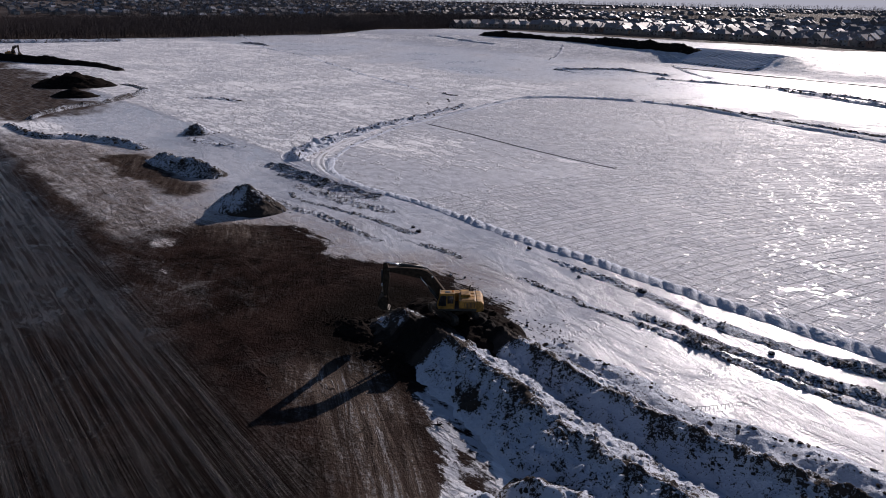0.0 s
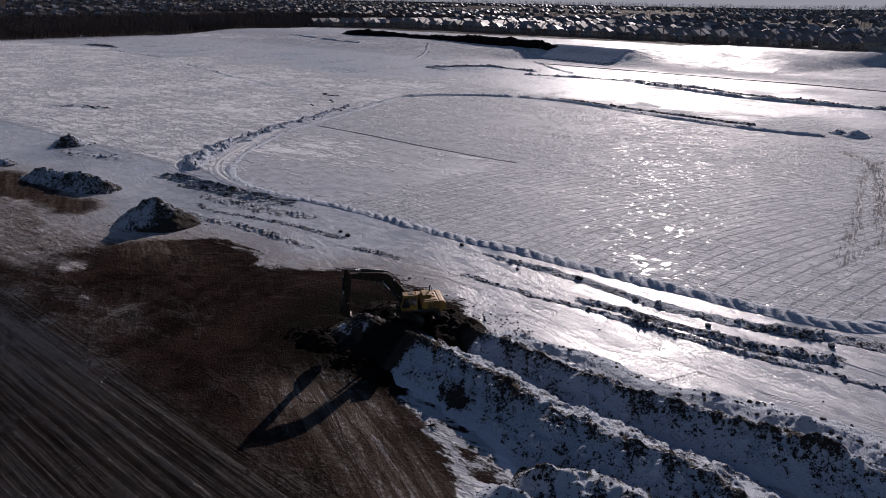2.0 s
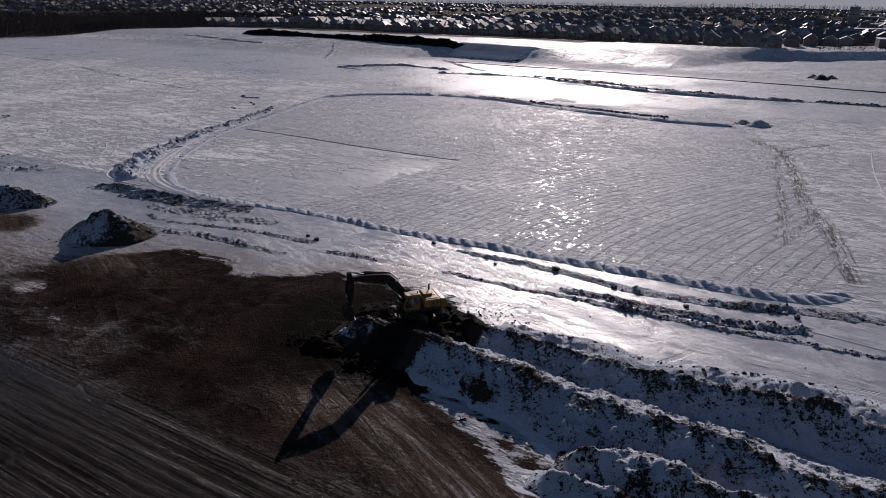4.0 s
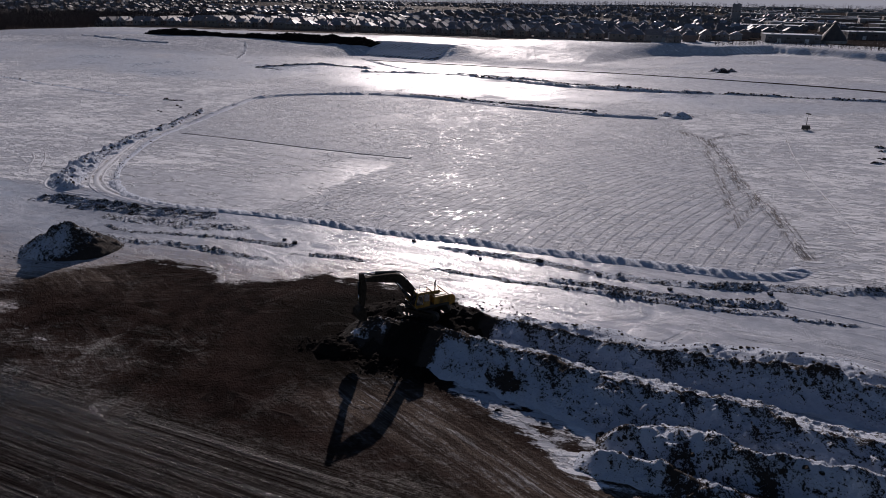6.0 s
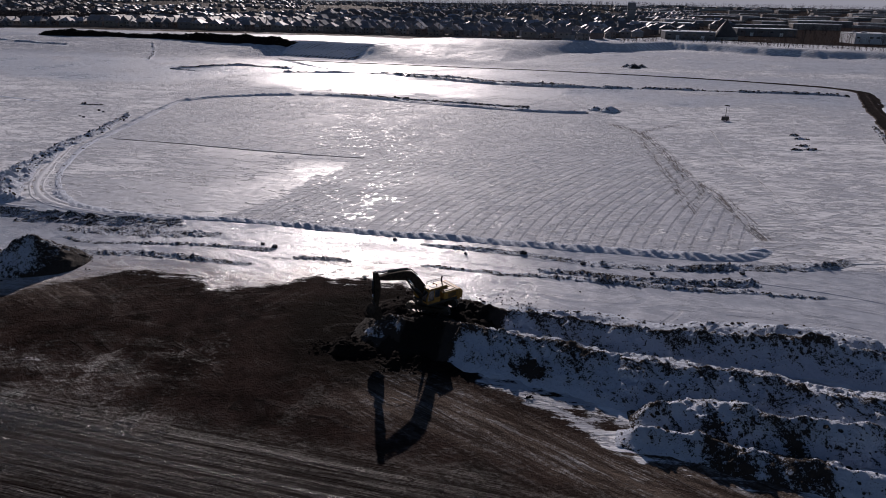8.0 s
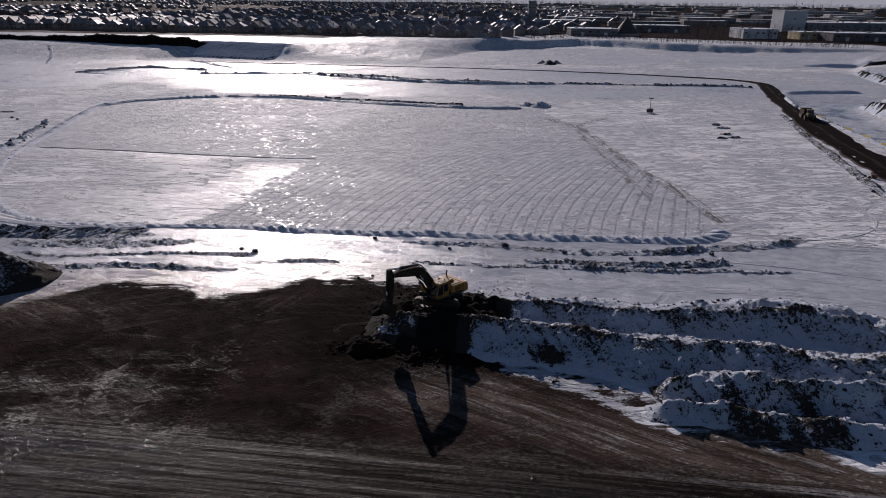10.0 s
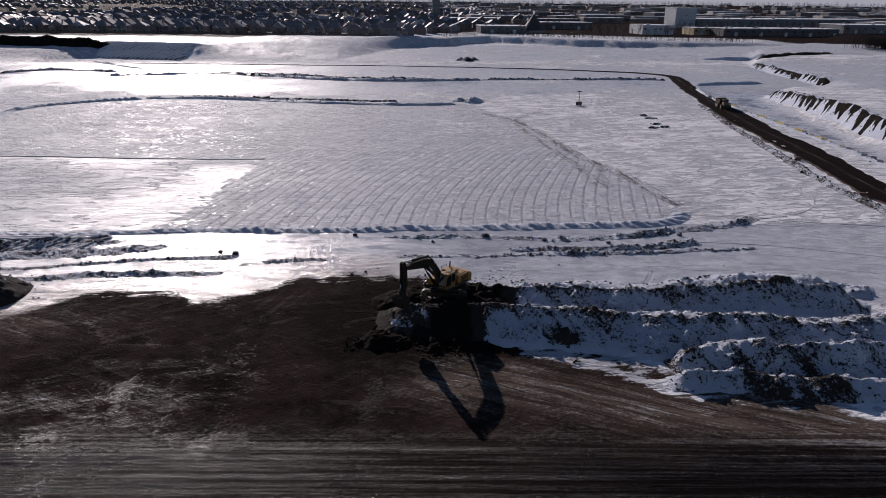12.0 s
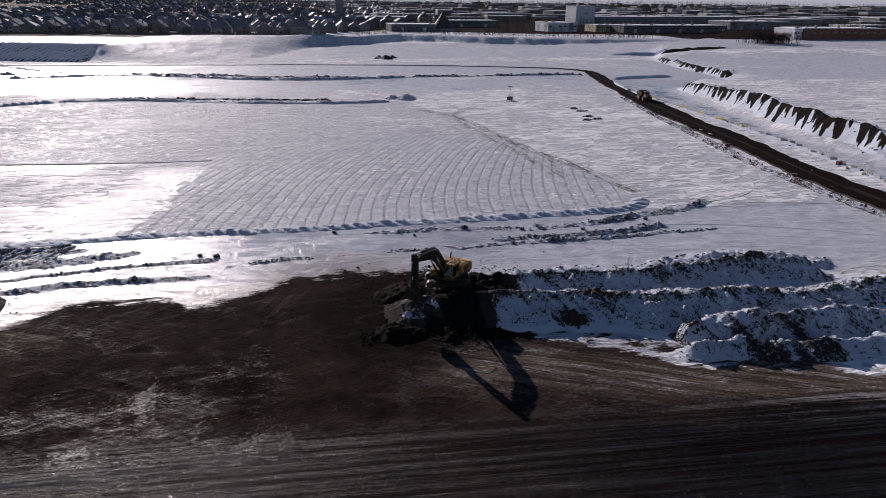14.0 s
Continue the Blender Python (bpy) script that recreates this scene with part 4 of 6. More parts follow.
    ridge("snow_windrow", "ploughed bank of snow and clods beside the haul road", "snow windrow",
          [(29.6, 66, 1.2, 0.6), (30.8, 90, 1.4, 0.8), (32.2, 110, 1.4, 0.8), (34.8, 126, 1.5, 0.8), (37.6, 142, 1.6, 0.9), (41, 160, 1.4, 0.8), (47.5, 196, 1.2, 0.6), (55, 232, 1.0, 0.5)], 0.3, MAT_ROW, 0.5, 1.2, 0.22, None, 420, (0.08, 0.42), group="windrows along the haul road", fringe=0.5)
    ridge("snow_windrow", "ploughed snow bank under the road barriers", "snow windrow",
          [(45, 66, 1.4, 0.5), (51, 96, 1.5, 0.5), (58, 134, 1.6, 0.5), (62, 175, 1.6, 0.5), (64, 212, 1.5, 0.5), (69, 254, 1.4, 0.6), (76, 284, 1.4, 0.7)], 0.35, MAT_ROW, 0.35, 1.2, -0.02, None, 200, (0.08, 0.35), group="windrows along the haul road", fringe=0.5)
    # far windrows
    for pts in (
        [(-262, 318, 1.4, 0.7), (-243, 350, 1.6, 0.9), (-203, 345, 1.8, 1.0)],
        [(-200, 326, 1.8, 0.8), (-176, 334, 2.2, 0.9), (-152, 337, 2.2, 0.9), (-117, 324, 2.4, 1.0), (-86, 311, 2.6, 1.2), (-59, 309, 2.6, 1.2), (-16, 314, 2.0, 0.8)],
        [(-152, 345, 1.6, 0.6), (-110, 333, 1.8, 0.7), (-80, 320, 2.0, 0.8), (-50, 318, 1.8, 0.7)],
        [(-140, 252, 1.2, 0.4), (-100, 244, 1.4, 0.5), (-60, 238, 1.4, 0.5)],
        [(-16, 316, 1.4, 0.7), (20, 318, 1.4, 0.7), (60, 322, 1.6, 0.9), (74, 318, 1.4, 0.7)],
    ):
        ridge("snow_windrow", "long distant windrow of snow and clods", "snow windrow", pts, 0.5, MAT_ROW, 1.0, 2.4, 0.10, None, 700, (0.15, 0.6), group="far windrows", fringe=0.6, gaps=0.7)
    ridge("snow_windrow", "low broken windrow crossing the open snow", "snow windrow",
          [(-675, 330, 2.0, 0.4), (-500, 262, 2.0, 0.4), (-415, 247, 1.6, 0.35), (-307, 213, 1.6, 0.3), (-262, 202, 1.6, 0.25), (-236, 196, 1.4, 0.15)],
          0.8, MAT_ROW, 0.35, 2.6, -0.06, None, 200, (0.1, 0.4), group="far windrows", fringe=0.8, gaps=0.9)
    for pts in ([(-505, 432, 1.5, 0.5), (-454, 419, 1.8, 0.8), (-402, 414, 1.5, 0.5)], [(-306, 363, 1.4, 0.4), (-326, 400, 1.6, 0.5), (-346, 430, 1.4, 0.4)], [(-262, 319, 1.2, 0.5), (-243, 315, 1.2, 0.4)], [(-240, 408, 1.6, 0.6), (-214, 378, 1.8, 0.9), (-185, 354, 1.6, 0.7)], [(-218, 193, 1.0, 0.5), (-208, 193.5, 1.2, 0.6)]):
        ridge("snow_windrow", "short line of rubble on the far snow", "snow windrow", pts, 0.5, MAT_ROW, 0.9, 2.0, 0.12, None, 120, (0.1, 0.4), group="far windrows", fringe=0.8, gaps=0.7, vary=0.7)
    # tipped heaps
    mound("soil_mound", "snow-dusted conical heap of frozen soil", -115.0, 54.9, 8.2, 5.4, 4.5, 25, MAT_BERM, 0.15, lambda x, y, p: 0.30 * ss(-113, -108.5, x - 0.35 * (y - 54)), 0.18, 0.4, 0.9, 200, 1.0, lump_size=(0.05, 0.2))
    ridge("spoil_ridge", "short spoil ridge of snowy frozen soil", "spoil ridge", [(-166, 57, 3.4, 1.8), (-154, 57.6, 4.2, 2.6), (-145, 58.6, 4.0, 2.5), (-138, 61.5, 3.0, 1.5)], 0.2, MAT_BERM, 0.9, 1.7, 0.15, None, 400, (0.1, 0.4), tail=4)
    mound("soil_mound", "dark soil heap with snow drifted on one side", -190.5, 78, 4.8, 4.0, 2.9, 30, MAT_BERM, 0.16, lambda x, y, p: -0.3 * ss(-190, -193, x), 0.35, 0.35, 1.6, 120, 1.2)
    ridge("spoil_ridge", "spoil ridge with dark soil along its crest", "spoil ridge", [(-236, 40, 1.6, 0.7), (-222, 40.5, 1.8, 0.7), (-208, 43, 2.2, 0.9), (-203, 49, 2.4, 1.1), (-190, 55.5, 2.6, 1.2), (-176, 58.5, 2.2, 0.9)], 0.25, MAT_ROW, 0.9, 1.8, 0.16, None, 500, (0.1, 0.45), tail=4)
    mound("soil_mound", "large heap of bare black soil", -322, 82, 17, 12, 5.6, 55, MAT_SOIL, 1.0, None, 0.5, 1.1, 2.5, 150, 1.1)
    mound("soil_mound", "small heap of bare black soil", -288, 72, 9, 6, 3.2, 50, MAT_SOIL, 1.0, None, 0.6, 0.5, 2.0, 80, 1.1)
    ridge("spoil_ridge", "bare black spoil ridge at the edge of the site", "spoil ridge", [(-480, 80, 5, 3.5), (-450, 90, 6, 4.0), (-425, 104, 5, 3.0), (-400, 116, 4, 1.6), (-372, 116, 3, 1.2)], 0.8, MAT_SOIL, 0.7, 2.5, 1.0, None, 120, (0.2, 0.6), tail=6)
    for x, y, r, h in ((-15, 428, 5.0, 3.0), (-19, 433, 3.5, 2.4), (-10, 436, 4.5, 2.0)):
        mound("soil_mound", "small snow-streaked heap of dark soil", x, y, r, r * 0.8, h, 20, MAT_BERM, 0.2, None, 0.4, 0.35, 1.5, 50, 1.1, group="small heaps")
    for x, y, r, h in ((-31, 237, 4.2, 2.3), (-36, 239, 3.0, 1.3)):
        mound("soil_mound", "small heap of soil well covered by snow", x, y, r, r * 0.8, h, 20, MAT_BERM, -0.1, None, 0.3, 0.35, 1.5, 60, 1.1, group="small heaps")
    for x, y, r, h in ((23.8, 204.5, 1.4, 0.5), (24.3, 198.5, 1.8, 0.5), (22.2, 187, 1.6, 0.5), (22.8, 181.8, 1.7, 0.6), (18.6, 180, 1.3, 0.4)):
        mound("soil_mound", "low patch of dark clods in the snow", x, y, r, r * 0.6, h, 10, MAT_BERM, 0.04, None, 0.2, 0.3, 0.9, 50, 1.4, group="low clod patches", lump_size=(0.08, 0.35))
    ridge("spoil_ridge", "rubbly edge of the dark soil yard", "spoil ridge", [(-240, 46, 1.6, 0.8), (-248, 50, 1.8, 1.0), (-257, 61, 2.0, 1.1), (-265, 76, 2.0, 1.2), (-280, 91, 2.2, 1.3), (-296, 100, 2.0, 1.0), (-316, 99, 1.4, 0.7)], 0.35, MAT_ROW, 0.7, 1.6, 0.25, None, 260, (0.1, 0.4), fringe=0.6, gaps=0.5)
    for pts in ([(-262, 104, 1.8, 0.2), (-250, 112, 2.6, 0.35), (-240, 116, 1.6, 0.2)], [(-186, 74, 1.8, 0.25), (-176, 75, 3.0, 0.35), (-164, 78, 1.8, 0.2)]):
        ridge("snow_windrow", "scattered rubble of snow and frozen soil", "snow windrow", pts, 0.3, MAT_ROW, 1.0, 1.6, 0.08, None, 120, (0.1, 0.45), fringe=0.8, gaps=0.6, vary=0.8, group="scattered rubble")
    ridge("spoil_ridge", "snowy rubble ridge at the edge of the wood", "spoil ridge", [(-622, 96, 4, 2.0), (-618, 130, 5, 2.6), (-614, 165, 5, 2.4), (-610, 200, 4, 1.4)], 0.7, MAT_BERM, 1.2, 3.5, 0.1, None, 120, (0.2, 0.7), tail=8)
    ridge("spoil_ridge", "low dark rubble heap alone on the open snow", "spoil ridge", [(-556, 271, 3, 1.0), (-530, 273, 4, 1.5), (-508, 271, 3, 0.8)], 0.6, MAT_BERM, 1.0, 3.0, 0.2, None, 80, (0.2, 0.6), tail=8)
    # the long dark heap on the terrace edge
    ridge("spoil_ridge", "very long heap of bare black soil on the terrace", "spoil ridge",
          [(-455, 447, 5, 2.0), (-430, 452, 7, 4.0), (-400, 452, 6, 3.0), (-378, 452, 5, 2.4), (-345, 450, 6, 3.2), (-310, 447, 8, 4.4), (-280, 446, 8, 4.4), (-258, 452, 7, 3.4), (-244, 452, 4, 1.4)],
          0.9, MAT_BANK, 1.2, 3.5, 0.62, None, 600, (0.3, 0.9), tail=8)
    # cut bank beyond the gully, dark soil streaked down its face
    def streaks(x, y, v):
        lean = y + 5.0 * v
        reach = 0.30 + 1.1 * fbm(lean, 0 * v, 1.5, 2, 71) + 0.55 * fbm(lean, 0 * v, 17, 2, 72)
        return 0.95 * ss(0.16, -0.16, v - reach) * ss(-0.1, 0.02, v) - 0.24
    ridge("cut_bank", "cut bank of dark soil streaked with snow", "spoil bank",
          [(73, 112, 4.5, 1.6), (78, 127, 5.5, 2.6), (80, 150, 5.5, 2.8), (86, 180, 5.5, 2.8), (93, 222, 5.0, 2.4), (99, 262, 4.0, 1.4)], 0.3, MAT_BANK, 0.4, 2.2, 0.05, streaks, 300, (0.15, 0.5), tail=6, group="cut banks")
    ridge("cut_bank", "farther cut bank of dark soil under snow", "spoil bank",
          [(146, 296, 4.5, 1.6), (150, 330, 5.0, 2.0), (156, 370, 5.0, 2.2), (162, 404, 4.0, 1.6)], 0.6, MAT_BANK, 0.6, 2.4, 0.1, streaks, 150, (0.2, 0.6), tail=6, group="cut banks")
    for pts in ([(79, 298, 2.4, 0.9), (92, 302, 3.4, 1.5), (106, 305, 3.4, 1.5), (120, 308, 2.4, 0.8)], [(144, 446, 3.0, 1.0), (158, 442, 4.4, 2.0), (172, 438, 4.4, 2.0), (188, 434, 3.0, 0.9)]):
        ridge("snow_bank", "smooth shaded snow bank beyond the haul road", "snow bank", pts, 0.6, MAT_ROW, 0.2, 3.0, -0.3, None, 0, tail=5, group="snow banks")
    ridge("spoil_ridge", "bare brown spoil ridge behind the cut bank", "spoil ridge", [(172, 418, 3, 0.8), (188, 430, 5, 1.3), (210, 436, 5, 1.2), (236, 442, 3, 0.6)], 0.8, MAT_BANK, 0.8, 2.4, 0.4, None, 120, (0.2, 0.6), tail=6)


build_banks()


def single_clods():
    rng = random.Random(5)
    for x, y, r in ((-45.8, 77.4, 0.75), (-67, 78.6, 0.45), (-36.5, 75.2, 0.5), (-26.5, 73.5, 0.45), (-84.4, 70.4, 0.55), (-86.8, 71.2, 0.4), (-54.5, 75.0, 0.35), (-13.5, 77.0, 0.5), (-66.5, 61.5, 0.3), (-64.6, 62.4, 0.25), (-201, 182, 0.6), (-197.5, 179.5, 0.5), (-196, 168, 0.5), (-199, 170, 0.4)):
        bm = bmesh.new()
        r *= 0.8
        bmesh.ops.create_icosphere(bm, subdivisions=2, radius=r)
        for v in bm.verts:
            n = noise.noise(v.co * (1.7 / r) + Vector((x, y, 0)))
            v.co *= 1 + 0.45 * n
            v.co.z *= 0.75
        ob = part("boulder", bm, MAT_CLOD)
        ob.matrix_basis = pose(x, y, float(land(x, y)) + r * 0.4, 0, 0, rng.uniform(0, 360))
        tagged(ob, "lump of frozen soil lying on packed snow", "boulder", "frozen lumps")


single_clods()


def loose_clods():
    """Crumbs of soil thrown out over the snow beside the diggings."""
    rng = np.random.default_rng(44)
    x = np.concatenate([rng.uniform(-68, -42, 520), rng.uniform(-46, 0, 900)])
    off = np.concatenate([rng.exponential(1.6, 520) + 57.2, rng.exponential(1.5, 900) + 53.6])
    z = land(x, off)
    size = rng.uniform(0, 1, len(x)) ** 4 * 0.12 + 0.025
    ob = clods("scattered_clods", np.stack([x, off, z + size * 0.3], 1), size, None, MAT_CLOD, 45)
    tagged(ob, "crumbs of dark soil scattered over packed snow", "clods", kind="stuff")


loose_clods()


def brush_clump(x, y, reach, seed):
    """A few dead branches lying in a tangle."""
    rng = random.Random(seed)
    root = thing("brush_clump", pose(x, y, float(land(x, y))), "tangle of bare dead branches on the snow", "brush", "dead brush")
    for _ in range(10):
        a, up = rng.uniform(0, 6.28), rng.uniform(0.05, 0.3)
        tip = Vector((math.cos(a) * reach * rng.uniform(0.5, 1.2), math.sin(a) * reach * 0.6, up * reach))
        bend = tip * 0.5 + Vector((rng.uniform(-0.2, 0.2), rng.uniform(-0.2, 0.2), 0.15))
        bm = rod((0, 0, 0.02), bend, 0.05, 0.035, 5)
        add_rod(bm, bend, tip, 0.035, 0.012, 5)
        part("branch", bm, MAT_SOIL, root)
    return root


brush_clump(-41.0, 36.6, 0.8, 3)


# ---- the excavator ----
MAT_YELLOW = plain_material("worn_yellow_paint", (0.33, 0.165, 0.022), 0.5, 0.0, 0.6, 1.6, 0.1)
MAT_BLACK = plain_material("black_machine_paint", (0.025, 0.024, 0.023), 0.5, 0.0, 0.4, 2.0, 0.1)
MAT_STEEL = plain_material("dirty_track_steel", (0.07, 0.06, 0.05), 0.55, 0.6, 0.5, 4.0, 0.2)
MAT_CHROME = plain_material("bright_ram_steel", (0.7, 0.7, 0.7), 0.18, 1.0, 0.1, 6.0)
MAT_GLASS = plain_material("dark_cab_glass", (0.015, 0.018, 0.022), 0.06, 0.0, 0.2, 1.0, 0.0, 0.8)
MAT_TYRE = plain_material("black_rubber", (0.02, 0.02, 0.02), 0.8, 0.0, 0.3, 3.0)
MAT_LAMP = plain_material("lamp_lens", (0.75, 0.76, 0.78), 0.15, 0.0, 0.1, 3.0)
MAT_ORANGE = plain_material("orange_beacon", (0.8, 0.2, 0.02), 0.3)
MAT_DIRTY = plain_material("earth_caked_steel", (0.05, 0.036, 0.026), 0.9, 0.0, 0.5, 3.0, 0.3, 0.1)


def wheel_track(root, y, turn):
    """One crawler track: frame, shoes, sprocket, idler, rollers, all turned with the carriage."""
    tr = new("crawler_track")
    tr.parent = root
    tr.matrix_basis = turn @ Matrix.Translation((0, y, 0))
    part("track_frame", prism([(-2.0, 0.35), (2.0, 0.35), (2.2, 0.6), (1.9, 0.82), (-1.9, 0.82), (-2.2, 0.6)], -0.2, 0.2, 0.03), MAT_DIRTY, tr)
    for x, n in ((-2.25, "sprocket"), (2.25, "idler")):
        part(n, rod((x, -0.17, 0.56), (x, 0.17, 0.56), 0.46, sides=18), MAT_STEEL, tr)
    for i in range(7):
        part("roller", rod((-1.5 + 0.5 * i, -0.18, 0.24), (-1.5 + 0.5 * i, 0.18, 0.24), 0.16, sides=10), MAT_STEEL, tr)
    # shoes round the belt
    straight, r = 4.5, 0.53
    around = 2 * straight + 2 * math.pi * r
    n = 46
    shoe = bmesh.new()
    add_box(shoe, (0.27, 0.62, 0.05))
    add_box(shoe, (0.04, 0.62, 0.07), (0.07, 0, 0.05))
    me = bpy.data.meshes.new("track_shoe")
    shoe.to_mesh(me)
    shoe.free()
    me.materials.append(MAT_STEEL)
    for i in range(n):
        s = i * around / n
        if s < straight:
            p, a = (-straight / 2 + s, r * 2 + 0.03), 0
        elif s < straight + math.pi * r:
            a = -(s - straight) / r
            p = (straight / 2 + math.sin(-a) * r, r + 0.03 + math.cos(a) * r)
        elif s < 2 * straight + math.pi * r:
            p, a = (straight / 2 - (s - straight - math.pi * r), 0.03), -math.pi
        else:
            a = -math.pi - (s - 2 * straight - math.pi * r) / r
            p = (-straight / 2 + math.sin(-a) * r, r + 0.03 + math.cos(a) * r)
        ob = new("track_shoe", me)
        ob.parent = tr
        ob.matrix_basis = pose(p[0], 0, p[1], 0, -math.degrees(a), 0)


def along(a, b, k):
    return tuple(x + (y - x) * k for x, y in zip(a, b))


def ram(root, name, a, b, r, k=0.55):
    """A hydraulic cylinder in the plane y from a to b."""
    cyl = part(name, rod(a, along(a, b, k), r, sides=12), MAT_BLACK, root, "black hydraulic cylinder", True)
    part("piston_rod", rod(along(a, b, k), b, r * 0.55, sides=10), MAT_CHROME, cyl, "bright steel piston rod", True)
    return cyl


def excavator(at, heading, carriage):
    root = thing("excavator", pose(*at, 0, 0, heading), "large yellow crawler excavator digging from a dark spoil bench", "excavator")
    turn = pose(0, 0, 0, 0, 0, carriage - heading)
    for y in (-1.4, 1.4):
        wheel_track(root, y, turn)
    bm = box((2.6, 2.4, 0.45), (0, 0, 0.75), None, 0.08)
    bm.transform(turn)
    part("car_body", bm, MAT_DIRTY, root)
    part("turntable", rod((0, 0, 0.95), (0, 0, 1.28), 0.85, sides=24), MAT_BLACK, root)
    part("deck", prism([(-2.9, 1.25), (1.7, 1.25), (1.75, 1.5), (-2.9, 1.55)], -1.6, 1.6, 0.04), MAT_BLACK, root, "black swing deck")
    part("counterweight", prism([(-3.45, 1.3), (-2.6, 1.15), (-2.6, 2.55), (-3.2, 2.5), (-3.5, 2.1)], -1.62, 1.62, 0.12), MAT_YELLOW, root, "rounded yellow counterweight")
    hood = part("engine_hood", box((2.0, 3.1, 0.95), (-1.6, 0, 2.03), None, 0.1), MAT_YELLOW, root)
    for y in (-0.9, 0.0, 0.9):
        part("hood_panel", box((1.5, 0.7, 0.1), (-1.65, y, 2.53), None, 0.03), MAT_YELLOW, hood)
    part("hood_rise", box((1.1, 1.6, 0.35), (-1.4, -0.3, 2.68), None, 0.08), MAT_YELLOW, hood)
    for i in range(8):
        part("grille_slat", box((0.06, 0.03, 0.55), (-2.4 + i * 0.16, 1.56, 2.0)), MAT_BLACK, hood)
    part("exhaust_stack", rod((-1.9, -0.7, 2.5), (-1.9, -0.7, 3.45), 0.09, sides=12), MAT_BLACK, root, "black exhaust stack")
    part("exhaust_tip", rod((-1.9, -0.7, 3.42), (-2.02, -0.7, 3.6), 0.09, sides=12), MAT_BLACK, root)
    part("toolbox", box((1.6, 0.95, 0.75), (0.85, -1.1, 1.92), None, 0.06), MAT_YELLOW, root)
    part("fuel_tank", box((1.1, 1.0, 1.0), (-0.15, -1.08, 2.05), None, 0.06), MAT_YELLOW, root)
    # cab
    cab = part("cab", prism([(-0.1, 1.5), (1.75, 1.5), (1.95, 2.0), (1.6, 3.3), (-0.1, 3.3)], 0.5, 1.58, 0.06), MAT_YELLOW, root, "yellow cab with dark windows")
    part("windscreen", prism([(1.90, 1.78), (1.985, 2.02), (1.68, 3.12), (1.60, 3.12)], 0.6, 1.48), MAT_GLASS, cab)
    for y in (0.485, 1.595):
        part("side_window", prism([(0.05, 2.2), (0.75, 2.2), (0.75, 3.15), (0.05, 3.15)], y - 0.01, y + 0.01), MAT_GLASS, cab)
        part("door_window", prism([(0.85, 1.9), (1.75, 1.9), (1.78, 2.15), (1.5, 3.15), (0.85, 3.15)], y - 0.01, y + 0.01), MAT_GLASS, cab)
    part("rear_window", box((0.03, 0.85, 0.7), (-0.11, 1.04, 2.75)), MAT_GLASS, cab)
    part("cab_roof", box((1.75, 1.12, 0.1), (0.76, 1.04, 3.36), None, 0.04), MAT_YELLOW, cab)
    part("roof_hatch", box((0.6, 0.6, 0.06), (0.7, 1.04, 3.43), None, 0.02), MAT_BLACK, cab)
    part("beacon", rod((0.1, 1.04, 3.4), (0.1, 1.04, 3.62), 0.07, sides=10), MAT_ORANGE, cab)
    for y in (0.7, 1.38):
        part("work_light", box((0.1, 0.18, 0.14), (1.55, y, 3.45), None, 0.02), MAT_LAMP, cab)
    rail = bmesh.new()
    for x in (-2.3, -1.2, -0.2):
        add_rod(rail, (x, -1.5, 2.4), (x, -1.5, 2.95), 0.025, sides=6)
    add_rod(rail, (-2.3, -1.5, 2.95), (-0.2, -1.5, 2.95), 0.025, sides=6)
    add_rod(rail, (-2.3, -1.5, 2.72), (-0.2, -1.5, 2.72), 0.02, sides=6)
    part("handrail", rail, MAT_BLACK, root)
    part("mirror", box((0.06, 0.25, 0.4), (1.7, -1.75, 2.6), None, 0.02), MAT_BLACK, root)
    part("mirror_arm", rod((1.5, -1.5, 2.2), (1.7, -1.72, 2.5), 0.025, sides=6), MAT_BLACK, root)
    # digging arm
    def out(pts):
        """The stick and bucket reach a little outwards of upright."""
        return [(x + 0.16 * (6.5 - z), z) for x, z in pts]

    # The dark boom colour also holds the shade of its backlit side.
    boom = part("boom", prism([(0.2, 1.75), (0.75, 1.65), (2.6, 3.6), (4.0, 4.75), (7.5, 5.5), (7.75, 5.75), (7.5, 5.98), (4.2, 5.85), (3.1, 5.6), (2.3, 4.9), (0.25, 2.15)], -0.34, 0.34, 0.05), MAT_DIRTY, root, "dirty gooseneck boom, coloured dark for its backlit shade")
    part("boom_light", box((0.16, 0.2, 0.16), (2.5, 0.45, 5.0), None, 0.03), MAT_LAMP, boom)
    hose = bmesh.new()
    for y in (-0.18, -0.06, 0.08):
        path = [(2.2, y, 5.0), (3.1, y, 5.85), (4.4, y, 6.05), (6.4, y, 6.05), (7.3, y, 6.35)]
        for a, b in zip(path, path[1:]):
            add_rod(hose, a, b, 0.035, sides=6)
    part("hydraulic_hoses", hose, MAT_BLACK, boom)
    part("arm_pin", rod((7.55, -0.45, 5.75), (7.55, 0.45, 5.75), 0.14, sides=12), MAT_STEEL, root)
    stick = part("stick", prism(out([(7.75, 6.55), (8.15, 6.5), (8.05, 5.7), (7.55, 2.6), (7.3, 2.4), (7.08, 2.6), (7.1, 4.6), (7.3, 5.6)]), -0.28, 0.28, 0.04), MAT_DIRTY, root, "dirt-caked dipper stick")
    for y in (-0.55, 0.55):
        ram(root, "boom_cylinder", (1.35, y, 1.65), (3.85, y, 4.95), 0.15)
        part("cylinder_pin", rod((3.85, y - 0.2, 4.95), (3.85, y + 0.2, 4.95), 0.1, sides=10), MAT_STEEL, root)
    ram(root, "stick_cylinder", (3.6, 0, 6.0), (7.95, 0, 6.5), 0.15, 0.6)
